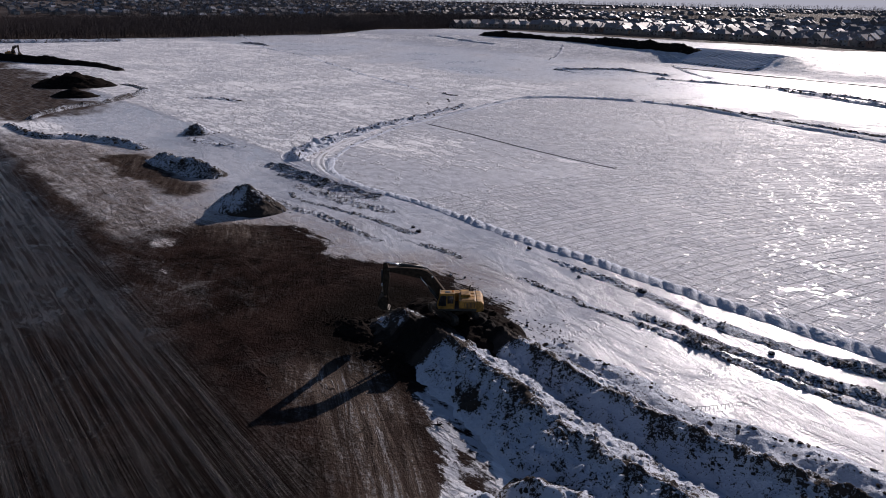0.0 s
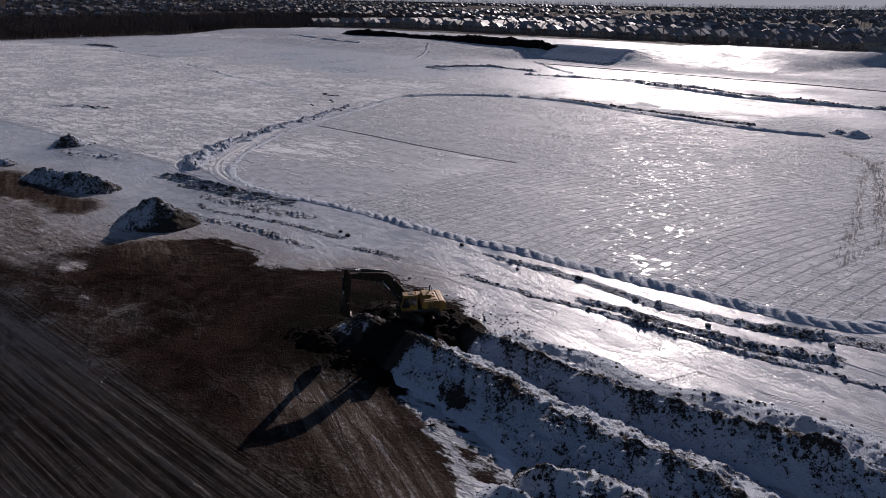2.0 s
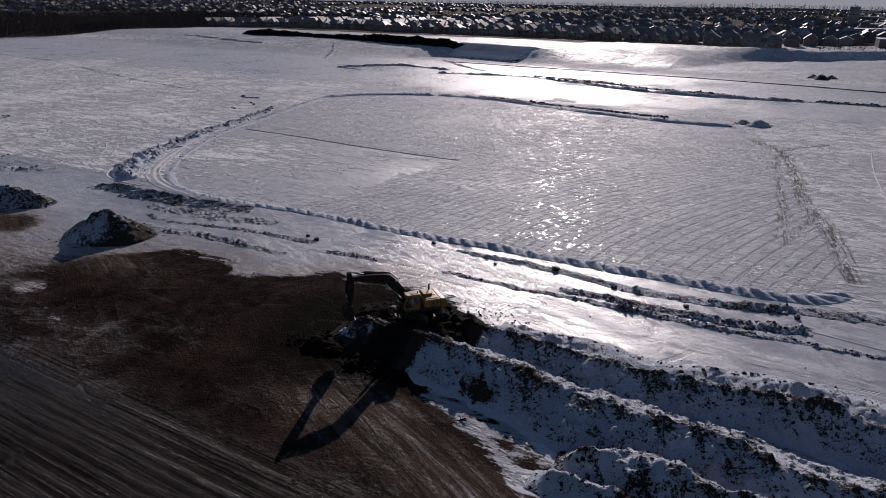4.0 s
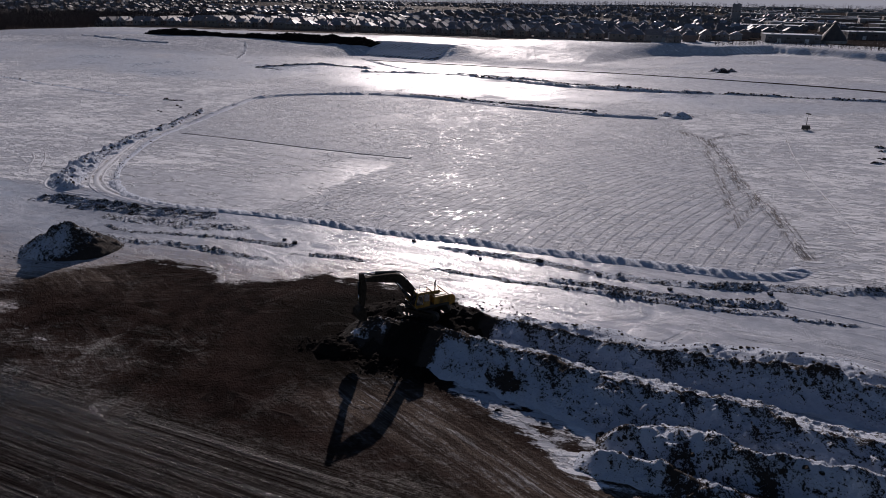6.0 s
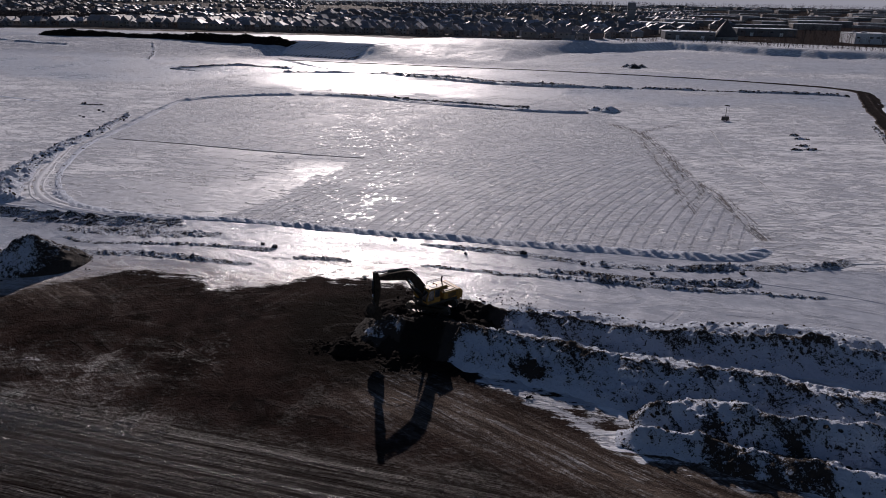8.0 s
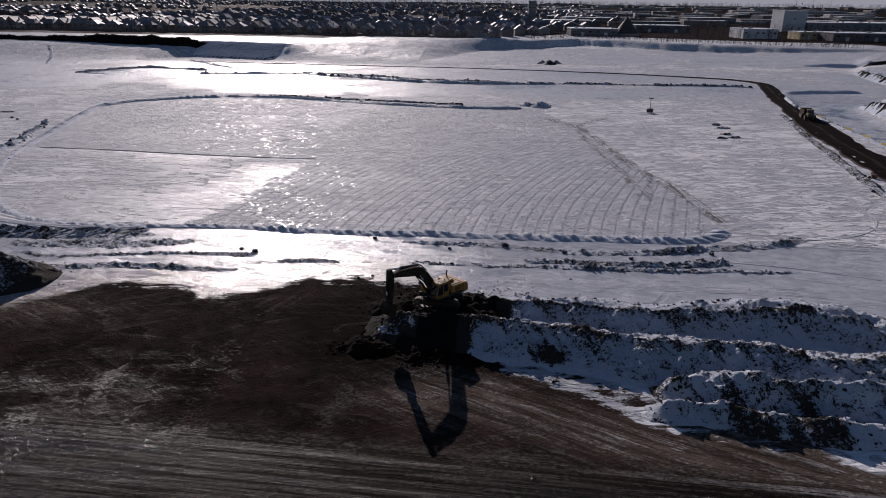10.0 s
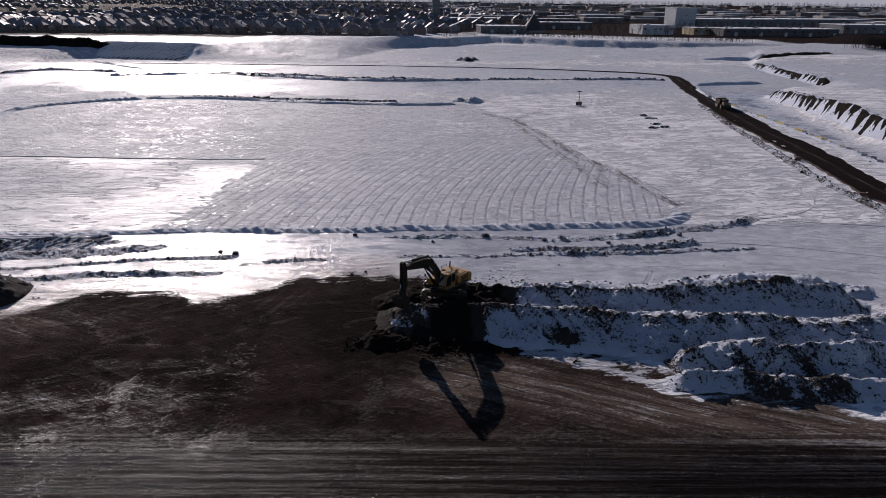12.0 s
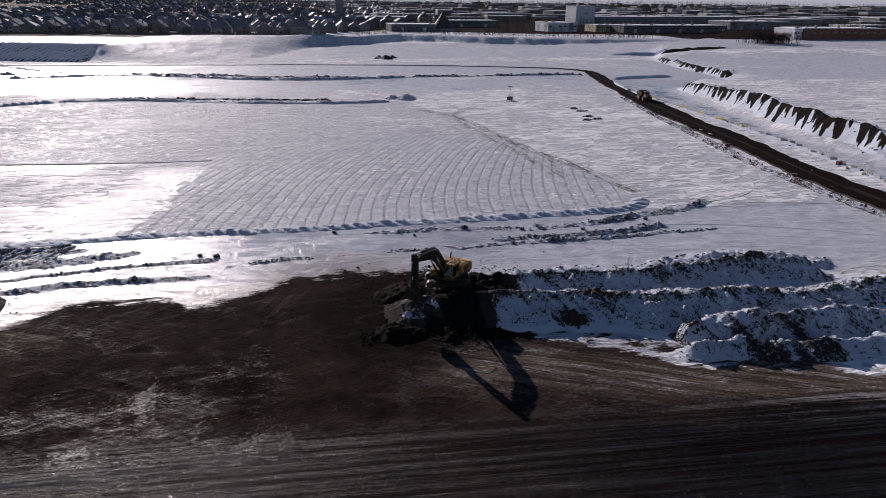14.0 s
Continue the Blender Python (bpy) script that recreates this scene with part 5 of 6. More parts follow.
    ram(root, "bucket_cylinder", (8.3, 0, 5.6), (8.32, 0, 2.95), 0.12, 0.6)
    part("linkage", prism(out([(7.55, 2.55), (7.85, 2.95), (7.75, 3.05), (7.45, 2.65)]), -0.32, 0.32, 0.01), MAT_STEEL, stick)
    # bucket: a curved shell between two cheeks, with teeth
    prof = out([(7.15, 2.55), (7.55, 2.55), (7.95, 2.2), (8.05, 1.7), (7.85, 1.2), (7.4, 0.9), (6.75, 0.85)])
    inner = out([(6.8, 0.95), (7.35, 1.0), (7.75, 1.27), (7.93, 1.7), (7.85, 2.12), (7.5, 2.43), (7.15, 2.45)])
    bucket = part("bucket", prism(prof + inner, -0.75, 0.75, 0.0), MAT_DIRTY, root, "earth-caked digging bucket")
    for y in (-0.78, 0.72):
        part("cheek", prism(prof + out([(6.85, 1.6)]), y, y + 0.06, 0.01), MAT_DIRTY, bucket)
    for i in range(5):
        y = -0.62 + i * 0.31
        part("tooth", prism(out([(6.8, 0.82), (6.8, 0.98), (6.5, 0.86)]), y - 0.07, y + 0.07), MAT_STEEL, bucket)
    return root


BASE_Z = float(land(-54.2, 50.6)) + 1.75
excavator((-54.2, 50.6, BASE_Z), -131.5, -8)


# ---- the site's other machines and traffic things ----
MAT_MUDDY = plain_material("mud_splashed_yellow", (0.20, 0.12, 0.035), 0.65, 0.0, 0.6, 1.2, 0.1)


def dump_truck(at, heading):
    root = thing("dump_truck", pose(*at, 0, 0, heading), "yellow articulated dump truck caked with dark mud", "dump truck")
    part("chassis", box((9.0, 1.2, 0.5), (0, 0, 1.1), None, 0.05), MAT_BLACK, root)
    hood = part("hood", prism([(3.2, 1.1), (5.0, 1.1), (5.0, 1.9), (4.7, 2.3), (3.2, 2.45)], -1.1, 1.1, 0.08), MAT_MUDDY, root)
    part("grille", box((0.06, 1.6, 0.7), (5.02, 0, 1.55)), MAT_BLACK, hood)
    for y in (-0.9, 0.9):
        part("headlight", box((0.08, 0.3, 0.2), (5.03, y, 1.95), None, 0.02), MAT_LAMP, hood)
    cab = part("cab", prism([(1.7, 1.2), (3.4, 1.2), (3.5, 2.2), (3.2, 3.5), (1.8, 3.5)], -0.95, 0.95, 0.07), MAT_MUDDY, root)
    part("windscreen", prism([(3.42, 2.35), (3.5, 2.35), (3.27, 3.3), (3.2, 3.3)], -0.82, 0.82), MAT_GLASS, cab)
    for y in (-0.96, 0.96):
        part("side_window", prism([(1.95, 2.3), (3.25, 2.3), (3.05, 3.3), (1.95, 3.3)], y - 0.01, y + 0.01), MAT_GLASS, cab)
    body = part("dump_body", prism([(-5.0, 2.3), (-4.2, 1.7), (0.6, 1.5), (1.3, 2.2), (1.5, 3.2), (1.3, 3.2), (1.1, 2.9), (-4.6, 3.0)], -1.55, 1.55, 0.04), MAT_DIRTY, root, "mud-dark tipping body")
    part("load", prism([(-4.3, 2.9), (0.9, 2.9), (0.2, 3.3), (-1.6, 3.55), (-3.4, 3.2)], -1.35, 1.35, 0.2), MAT_SOIL, body, "heaped dark soil")
    for x in (3.7, -1.4, -3.3):
        for y in (-1.35, 1.35):
            w = part("wheel", rod((x, y - 0.33, 0.9), (x, y + 0.33, 0.9), 0.9, sides=22), MAT_TYRE, root)
            part("rim", rod((x, y - 0.35, 0.9), (x, y + 0.35, 0.9), 0.45, sides=16), MAT_MUDDY, w)
    return root


def light_tower(at, heading):
    root = thing("light_tower", pose(*at, 0, 0, heading), "towed light tower with a tall lattice mast on snow", "light tower")
    part("engine_box", box((2.2, 1.3, 1.1), (0, 0, 1.0), None, 0.08), MAT_BLACK, root)
    part("drawbar", rod((1.0, 0, 0.5), (2.4, 0, 0.5), 0.06), MAT_STEEL, root)
    for y in (-0.75, 0.75):
        w = part("wheel", rod((0, y - 0.1, 0.35), (0, y + 0.1, 0.35), 0.35, sides=16), MAT_TYRE, root)
        part("rim", rod((0, y - 0.11, 0.35), (0, y + 0.11, 0.35), 0.18, sides=12), MAT_STEEL, w)
    for x, y in ((1, 0.9), (1, -0.9), (-1, 0.9), (-1, -0.9)):
        part("outrigger", rod((x, y * 0.6, 0.6), (x, y, 0.0), 0.06, sides=6), MAT_STEEL, root)
    part("mast", rod((0, 0, 1.5), (0, 0, 5.2), 0.09, 0.05), MAT_STEEL, root)
    part("lamp_bar", rod((0, -0.8, 5.2), (0, 0.8, 5.2), 0.05), MAT_STEEL, root)
    for y in (-0.75, -0.25, 0.25, 0.75):
        part("floodlight", box((0.22, 0.38, 0.34), (0.1, y, 5.2), pose(0, 0, 0, 0, 25, 0), 0.04), MAT_BLACK, root)
    return root


MAT_CONCRETE = plain_material("weathered_concrete", (0.36, 0.35, 0.33), 0.85, 0.0, 0.3, 1.5, 0.2)
MAT_BARRIER = plain_material("yellow_painted_concrete", (0.55, 0.42, 0.08), 0.6, 0.0, 0.25, 1.5)
MAT_RED = plain_material("faded_red_paint", (0.12, 0.05, 0.04), 0.6, 0.0, 0.3, 2.0)


def barrier(mat, label, length):
    ob = part("barrier", prism([(-0.3, 0), (0.3, 0), (0.28, 0.12), (0.13, 0.35), (0.08, 0.95), (-0.08, 0.95), (-0.13, 0.35), (-0.28, 0.12)], -length / 2, length / 2, 0.015), mat)
    return tagged(ob, label, "road barrier", "barriers along the haul road")


def skip_box(at, turn, size=(1.1, 0.9, 0.7)):
    root = thing("crate", pose(*at, 0, 0, turn), "faded red steel site crate beside the haul road", "crate")
    part("body", box(size, (0, 0, size[2] / 2 + 0.1), None, 0.04), MAT_RED, root)
    part("lid", box((size[0] + 0.1, size[1] + 0.1, 0.1), (0, 0, size[2] + 0.15), None, 0.02), MAT_RED, root)
    for x in (-0.5, 0.5):
        part("skid", box((0.2, size[1], 0.12), (x, 0, 0.06)), MAT_STEEL, root)
    return root


def on_land(x, y, lift=0.0):
    return x, y, float(land(x, y)) + lift


dump_truck(on_land(59.6, 222, 0.25), -100)
light_tower(on_land(7.3, 227.8), 40)
excavator(on_land(-470, 88, 1.4), 20, 10)["label"] = "distant dark crawler excavator on a spoil ridge"


def build_barriers():
    rng = random.Random(11)
    yellow = barrier(MAT_BARRIER, "yellow painted concrete road barrier", 3.4)
    yellow.matrix_basis = pose(*on_land(61.6, 174), 0, 0, 8)
    for y in (160, 187, 200, 238, 225):
        x = float(interp(KERB_X, y)) + 1.0
        copy_thing(yellow, pose(*on_land(x, y), 0, 0, 6 + rng.uniform(-5, 5)))
    grey = barrier(MAT_CONCRETE, "grey concrete road barrier dusted with snow", 1.5)
    grey.matrix_basis = pose(*on_land(59.0, 148), 0, 0, 10)
    y = 62.0
    while y < 258:
        y += rng.uniform(3.2, 6.5)
        x = float(interp(KERB_X, y)) + 1.0 + rng.uniform(-0.4, 0.4)
        copy_thing(grey, pose(*on_land(x, y), 0, 0, rng.uniform(-20, 30)))
    for x, y in ((38.6, 133.5), (52.6, 109.7), (33.0, 100.1)):
        skip_box(on_land(x, y), rng.uniform(-20, 20))
    cone_mat = MAT_BARRIER
    for x, y in ((50.8, 100), (51.6, 106), (49.8, 93)):
        ob = box((0.9, 0.5, 0.55), (0, 0, 0.27), None, 0.06)
        tagged(part("sandbag_pallet", ob, cone_mat), "pale yellow block beside the haul road", "pallet", "barriers along the haul road").matrix_basis = pose(*on_land(x, y), 0, 0, rng.uniform(0, 90))


build_barriers()


# ---- haul road and wheel tracks ----
def track_material(name, cover, soil_tone, snow_tone=(0.62, 0.63, 0.66), spec=0.1, lengthwise=False):
    m = Nodes(name)
    n1 = m.noise(m.scaled(m.pos, (1.4, 0.05, 0.3), -8), 1.0, 5, 0.7, 0.3) if lengthwise else m.noise(m.pos, 0.6, 5, 0.65, 0.4)
    n2 = m.noise(m.pos, 3.0, 4, 0.6)
    edge = m.attr("edge")
    f = m.math("ADD", m.math("ADD", m.math("MULTIPLY", n1, 0.7), m.math("MULTIPLY", n2, 0.3)), m.math("MULTIPLY", edge, 0.5))
    c = m.mix(m.ramp(f, 1.0 - cover - 0.12, 1.0 - cover + 0.12), snow_tone, soil_tone)
    return m.done(c, 0.7, 0.0, m.bump(m.math("ADD", n1, n2), 0.7, 0.1), spec)


MAT_HAUL = track_material("muddy_haul_road", 0.58, (0.012, 0.0075, 0.006), (0.10, 0.082, 0.072), 0.01, True)
MAT_FAINT = track_material("packed_snow_track", 0.05, (0.3, 0.28, 0.26))


def ribbon(name, label, pts, step, mat, lift, rut=0.08, kind="structure", lanes=2):
    """A worn strip of ground along a line of (x, y, half width)."""
    SEED[0] += 7
    P, s = spline(pts, step)
    T = np.gradient(P[:, :2], axis=0)
    T /= np.linalg.norm(T, axis=1)[:, None] + 1e-9
    nv = 15
    V = np.linspace(-1, 1, nv)[None, :]
    S = s[:, None] + 0 * V
    half = P[:, 2][:, None] * (1 + 0.25 * fbm(S, V * 0.3, 6, 3, SEED[0]))
    off = V * half
    X, Y = P[:, 0][:, None] - T[:, 1][:, None] * off, P[:, 1][:, None] + T[:, 0][:, None] * off
    groove = np.cos(V * math.pi * lanes) * rut
    Z = land(X, Y) + lift + groove + fbm(X, Y, 2.0, 3, SEED[0]) * rut * 1.2 - (lift + rut * 2 + 0.15) * (np.abs(V) > 0.93)
    edge = 0.45 + 0.55 * np.cos(V * math.pi * lanes) * -1 + 0 * S
    edge = np.where(np.abs(V) > 0.75, edge - 0.8 * (np.abs(V) - 0.75) / 0.25, edge)
    ob = put(name, grid_mesh(name, X, Y, Z, {"edge": edge}), mat)
    return tagged(ob, label, "road" if kind == "structure" else "wheel track", kind=kind)


ribbon("haul_road", "dark muddy haul road through the snow", [(34, 40, 5.4), (36, 62, 5.5), (37.8, 84, 5.6), (39.2, 100, 5.4), (41.8, 117, 5.1), (45.2, 134, 5.3), (48, 152, 5.5), (50.6, 172, 5.7), (55.6, 202, 5.6), (62.3, 236, 5.0), (70.5, 275, 4.5), (76.5, 300, 4.2), (81.5, 320, 3.8), (84, 338, 3.2), (74, 352, 2.6), (50, 364, 2.2), (17, 374, 1.8), (-40, 386, 1.6), (-110, 391, 1.3), (-228, 396, 1.0)], 0.8, MAT_HAUL, 0.16, 0.1)
ribbon("snow_track", "packed snow track round the bend", [(-170, 130, 1.2), (-157, 107, 1.5), (-147, 92, 1.7), (-137, 83.5, 1.7), (-124, 79.6, 1.4), (-108, 79.6, 0.9)], 0.5, MAT_FAINT, 0.05, 0.07)
ribbon("snow_track", "thin looping wheel track in snow", [(-162, 102, 0.45), (-157, 93.5, 0.45), (-154.5, 86, 0.45), (-149, 80.8, 0.45), (-142, 79.2, 0.45), (-136, 79.2, 0.45)], 0.5, MAT_FAINT, 0.04, 0.06, lanes=1)
ribbon("snow_track", "thin wheel track over the open snow", [(-13, 74, 0.4), (0, 71.5, 0.4), (14, 66, 0.4), (24, 60, 0.4), (32, 52, 0.4)], 0.5, MAT_FAINT, 0.02, 0.06, lanes=1)
MAT_RUT = track_material("rutted_snow", 0.30, (0.24, 0.225, 0.22), (0.66, 0.67, 0.70))


def thin_track(label, pts, half=0.4):
    ribbon("snow_track", label, [(x, y, half) for x, y in pts], 0.5, MAT_RUT, 0.02, 0.05, lanes=1)


thin_track("thin looped wheel track near the haul road", [(17, 113), (22.4, 107.7), (22.5, 100), (19, 93.5), (13, 88.7), (6, 86.2), (0, 85.5)], 0.3)
thin_track("dark footworn track past the light tower", [(-19, 201.5), (-9, 214), (6, 226), (24, 240), (38, 247), (52, 253)], 0.5)
thin_track("straight wheel track beside the field", [(0, 207), (-0.5, 180), (0.5, 150), (1.8, 128), (2.7, 112)], 0.4)
thin_track("wheel track leaving the haul road", [(8, 85), (14, 83.4), (21, 82), (30, 79.5)], 0.3)
thin_track("packed wheel track across the field", [(-165, 141), (-148, 140), (-118, 137.2), (-92, 137)], 0.55)
for pts in ([(-168.5, 93.6), (-174, 99.5), (-180.9, 105)], [(-165.7, 94.4), (-171, 100), (-177, 105.3)], [(-176, 93.5), (-173.5, 99), (-170, 104)], [(-183, 97), (-180, 102), (-176, 106)]):
    thin_track("short crossing wheel track in open snow", pts, 0.4)


# ---- the town and woods beyond ----
MAT_WALL = varied_material("house_siding", [(0.26, 0.22, 0.19), (0.20, 0.18, 0.18), (0.34, 0.30, 0.28), (0.20, 0.15, 0.13), (0.42, 0.40, 0.39)], 0.8)
# Roof tones are raised to carry some distance haze in the colour.
MAT_ROOF = varied_material("shingle_roof_with_snow", [(0.21, 0.19, 0.195), (0.17, 0.165, 0.18), (0.24, 0.205, 0.195)], 0.6, False, 0.10)
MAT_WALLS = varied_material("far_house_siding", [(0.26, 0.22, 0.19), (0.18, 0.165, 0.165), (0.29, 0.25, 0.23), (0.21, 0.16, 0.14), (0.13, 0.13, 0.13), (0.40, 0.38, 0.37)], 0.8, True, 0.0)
MAT_PANE = plain_material("dark_window_glass", (0.03, 0.035, 0.04), 0.08, 0.0, 0.2, 0.5, 0.0, 0.8)
MAT_TRIM = plain_material("white_trim", (0.6, 0.6, 0.6), 0.6)
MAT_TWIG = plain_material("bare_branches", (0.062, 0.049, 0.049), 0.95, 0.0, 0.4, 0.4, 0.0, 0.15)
# Far branches are lighter than near ones: distance haze put in their colour.
MAT_FARTWIG = plain_material("haze_paled_branches", (0.095, 0.074, 0.072), 0.95, 0.0, 0.4, 0.02, 0.0, 0.1)
MAT_BRUSH = plain_material("dark_brush", (0.05, 0.04, 0.035), 0.95, 0.0, 0.4, 0.4, 0.0, 0.1)
# Board colour of the fence, likewise lifted for haze.
MAT_FENCE = plain_material("weathered_board_fence", (0.17, 0.125, 0.11), 0.9, 0.0, 0.35, 1.0)


def gable(bm, x0, x1, y0, y1, z, rise, over=0.5, hip=0.0):
    """A pitched roof with its ridge along y, thick at the eaves."""
    xm = (x0 + x1) / 2
    a = [(x0 - over, y0 - over, z), (x1 + over, y0 - over, z), (x1 + over, y1 + over, z), (x0 - over, y1 + over, z)]
    top = [(xm, y0 - over + hip, z + rise), (xm, y1 + over - hip, z + rise)]
    low = [(x, y, z - 0.25) for x, y, z in a]
    v = [bm.verts.new(p) for p in a + top + low]
    for f in ((0, 1, 4), (1, 2, 5, 4), (2, 3, 5), (3, 0, 4, 5), (6, 9, 8, 7), (0, 6, 7, 1), (1, 7, 8, 2), (2, 8, 9, 3), (3, 9, 6, 0)):
        bm.faces.new([v[i] for i in f])
    bmesh.ops.recalc_face_normals(bm, faces=bm.faces[:])
    return bm


def house(kind):
    """A two-storey suburban house: body, wing, roofs, windows, chimney."""
    w, d, h, rise, hip = ((11, 12, 5.6, 3.6, 4.0), (10, 13, 6.0, 4.2, 0.0), (12, 11, 5.6, 3.4, 3.5), (9.5, 12, 5.8, 4.4, 0.0))[kind]
    root = thing("house", None, "two-storey house with a steep snow-streaked shingle roof", "house", "houses of the suburb")
    part("wall", box((w, d, h), (0, 0, h / 2)), MAT_WALL, root)
    bm = bmesh.new()
    if kind % 2:
        gable(bm, -w / 2, w / 2, -d / 2, d / 2, h, rise, 0.5, hip)
    else:
        gable(bm, -d / 2, d / 2, -w / 2, w / 2, h, rise, 0.5, hip)
        bm.transform(pose(0, 0, 0, 0, 0, 90))
    roof = part("roof", bm, MAT_ROOF, root)
    part("chimney", box((0.8, 0.8, 2.2), (w * 0.25, d * 0.2, h + rise * 0.75)), MAT_WALL, roof)
    wx, wd = -w * 0.22, 3.4
    wing = part("wing", box((w * 0.5, wd, h * 0.72), (wx, -d / 2 - wd / 2 + 0.2, h * 0.36)), MAT_WALL, root)
    bm = gable(bmesh.new(), wx - w * 0.25, wx + w * 0.25, -d / 2 - wd + 0.2, -d / 2 + 1.5, h * 0.72, rise * 0.62)
    part("wing_roof", bm, MAT_ROOF, wing)
    for x in (-w * 0.3, w * 0.05, w * 0.32):
        for z in (1.5, 4.3):
            if z > 4 or x > 0:
                part("window", box((1.5, 0.08, 1.3), (x, -d / 2 - 0.03, z)), MAT_PANE, root)
    part("window", box((2.2, 0.08, 1.4), (wx, -d / 2 - wd + 0.18, 1.6)), MAT_PANE, wing)
    for y in (-d * 0.2, d * 0.2):
        for s in (-1, 1):
            part("window", box((0.08, 1.3, 1.3), (s * (w / 2 + 0.03), y, 4.2)), MAT_PANE, root)
    return root


def lot_rows(rng):
    """Places of houses, street by street."""
    y, row = 594.0, 0
    while y < 1000:
        x = -640.0 - (y - 594) * 0.7 + rng.uniform(-5, 5)
        while x < -44 + (y - 594) * 0.35:
            if not (row > 0 and rng.random() < 0.06):
                yield x + rng.uniform(-0.8, 0.8), y + rng.uniform(-2.5, 2.5), rng, row
            x += rng.uniform(14.5, 17.5)
        y += 32 if row % 2 == 0 else 38
        row += 1


def build_suburb():
    rng = random.Random(21)
    kinds = [house(k) for k in range(4)]
    used = set()
    spare = []
    for x, y, _, row in lot_rows(rng):
        if row < 4:
            k = rng.randrange(4)
            m = pose(x, y, float(land(x, y)) - 0.1, 0, 0, (0 if row % 2 == 0 else 180) + rng.choice((0, 0, 0, 90)) + rng.uniform(-4, 4))
            if k in used:
                copy_thing(kinds[k], m)
            else:
                kinds[k].matrix_basis = m
                used.add(k)
        else:
            spare.append((x, y))
    # the streets farther off, too many to count
    n_rng = np.random.default_rng(4)
    pts = [np.array(spare)]
    a = n_rng.uniform(radians(-12), radians(84), 5200)
    d = 1000 + n_rng.uniform(0, 1, 5200) ** 0.75 * 2600
    far = np.stack([-40 - np.sin(a) * d, np.cos(a) * d], 1)
    keep = ((vnoise(far[:, 0] / 260, far[:, 1] / 260, 9) > 0.42) | (far[:, 1] < 1250)) & (far[:, 0] < 40 + 0.1 * far[:, 1]) & (far[:, 1] > 1000) | (far[:, 0] < -1150) & (far[:, 1] > 120) & (vnoise(far[:, 0] / 300, far[:, 1] / 300, 12) > 0.5)
    pts.append(far[keep])
    P = np.vstack(pts)
    n = len(P)
    W, D, H, R = n_rng.uniform(8, 12, n), n_rng.uniform(9, 13, n), n_rng.uniform(4.5, 6.5, n), n_rng.uniform(2.4, 4.6, n)
    turn = n_rng.choice([0, math.pi / 2, math.pi, -math.pi / 2], n) + n_rng.uniform(-0.25, 0.25, n)
    u = np.array([(-0.5, -0.5, 0, 0), (0.5, -0.5, 0, 0), (0.5, 0.5, 0, 0), (-0.5, 0.5, 0, 0), (-0.5, -0.5, 1, 0), (0.5, -0.5, 1, 0), (0.5, 0.5, 1, 0), (-0.5, 0.5, 1, 0)])
    g = np.array([(-0.56, -0.55, 1, 0), (0.56, -0.55, 1, 0), (0.56, 0.55, 1, 0), (-0.56, 0.55, 1, 0), (0, -0.45, 1, 1), (0, 0.45, 1, 1)])
    t1 = np.array([(0, 1, 5), (0, 5, 4), (1, 2, 6), (1, 6, 5), (2, 3, 7), (2, 7, 6), (3, 0, 4), (3, 4, 7)])
    t2 = np.array([(0, 1, 4), (1, 2, 5), (1, 5, 4), (2, 3, 5), (3, 0, 4), (3, 4, 5), (0, 2, 1), (0, 3, 2)])
    Z0 = land(P[:, 0], P[:, 1]) - 0.1
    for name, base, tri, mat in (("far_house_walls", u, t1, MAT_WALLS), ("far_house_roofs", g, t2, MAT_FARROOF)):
        x, y = base[None, :, 0] * W[:, None], base[None, :, 1] * D[:, None]
        z = base[None, :, 2] * H[:, None] + base[None, :, 3] * R[:, None] + Z0[:, None]
        c, s = np.cos(turn)[:, None], np.sin(turn)[:, None]
        v = np.stack([P[:, 0][:, None] + x * c - y * s, P[:, 1][:, None] + x * s + y * c, z], -1).reshape(-1, 3)
        k = len(base)
        ob = put(name, soup_mesh(name, v, (tri[None] + k * np.arange(n)[:, None, None]).reshape(-1, 3)), mat)
        tagged(ob, "far rows of suburban houses under patchy snow", "houses", kind="stuff")


MAT_FARROOF = varied_material("far_roofs", [(0.14, 0.13, 0.13), (0.10, 0.10, 0.11), (0.16, 0.135, 0.12), (0.12, 0.12, 0.13), (0.32, 0.33, 0.37)], 0.6, True, 0.06)
build_suburb()


def fence_line():
    root = thing("fence", None, "long weathered board fence behind the back gardens", "fence")
    panel = box((2.9, 0.06, 1.8), (0, 0, 0.9))
    me = bpy.data.meshes.new("fence_panel")
    panel.to_mesh(me)
    panel.free()
    me.materials.append(MAT_FENCE)
    x = -600.0
    while x < -66:
        y = 577 + 1.5 * math.sin(x / 60)
        ob = new("fence_panel", me)
        ob.parent = root
        ob.matrix_basis = pose(*on_land(x, y, -0.1), 0, 0, 0)
        x += 3.0


fence_line()


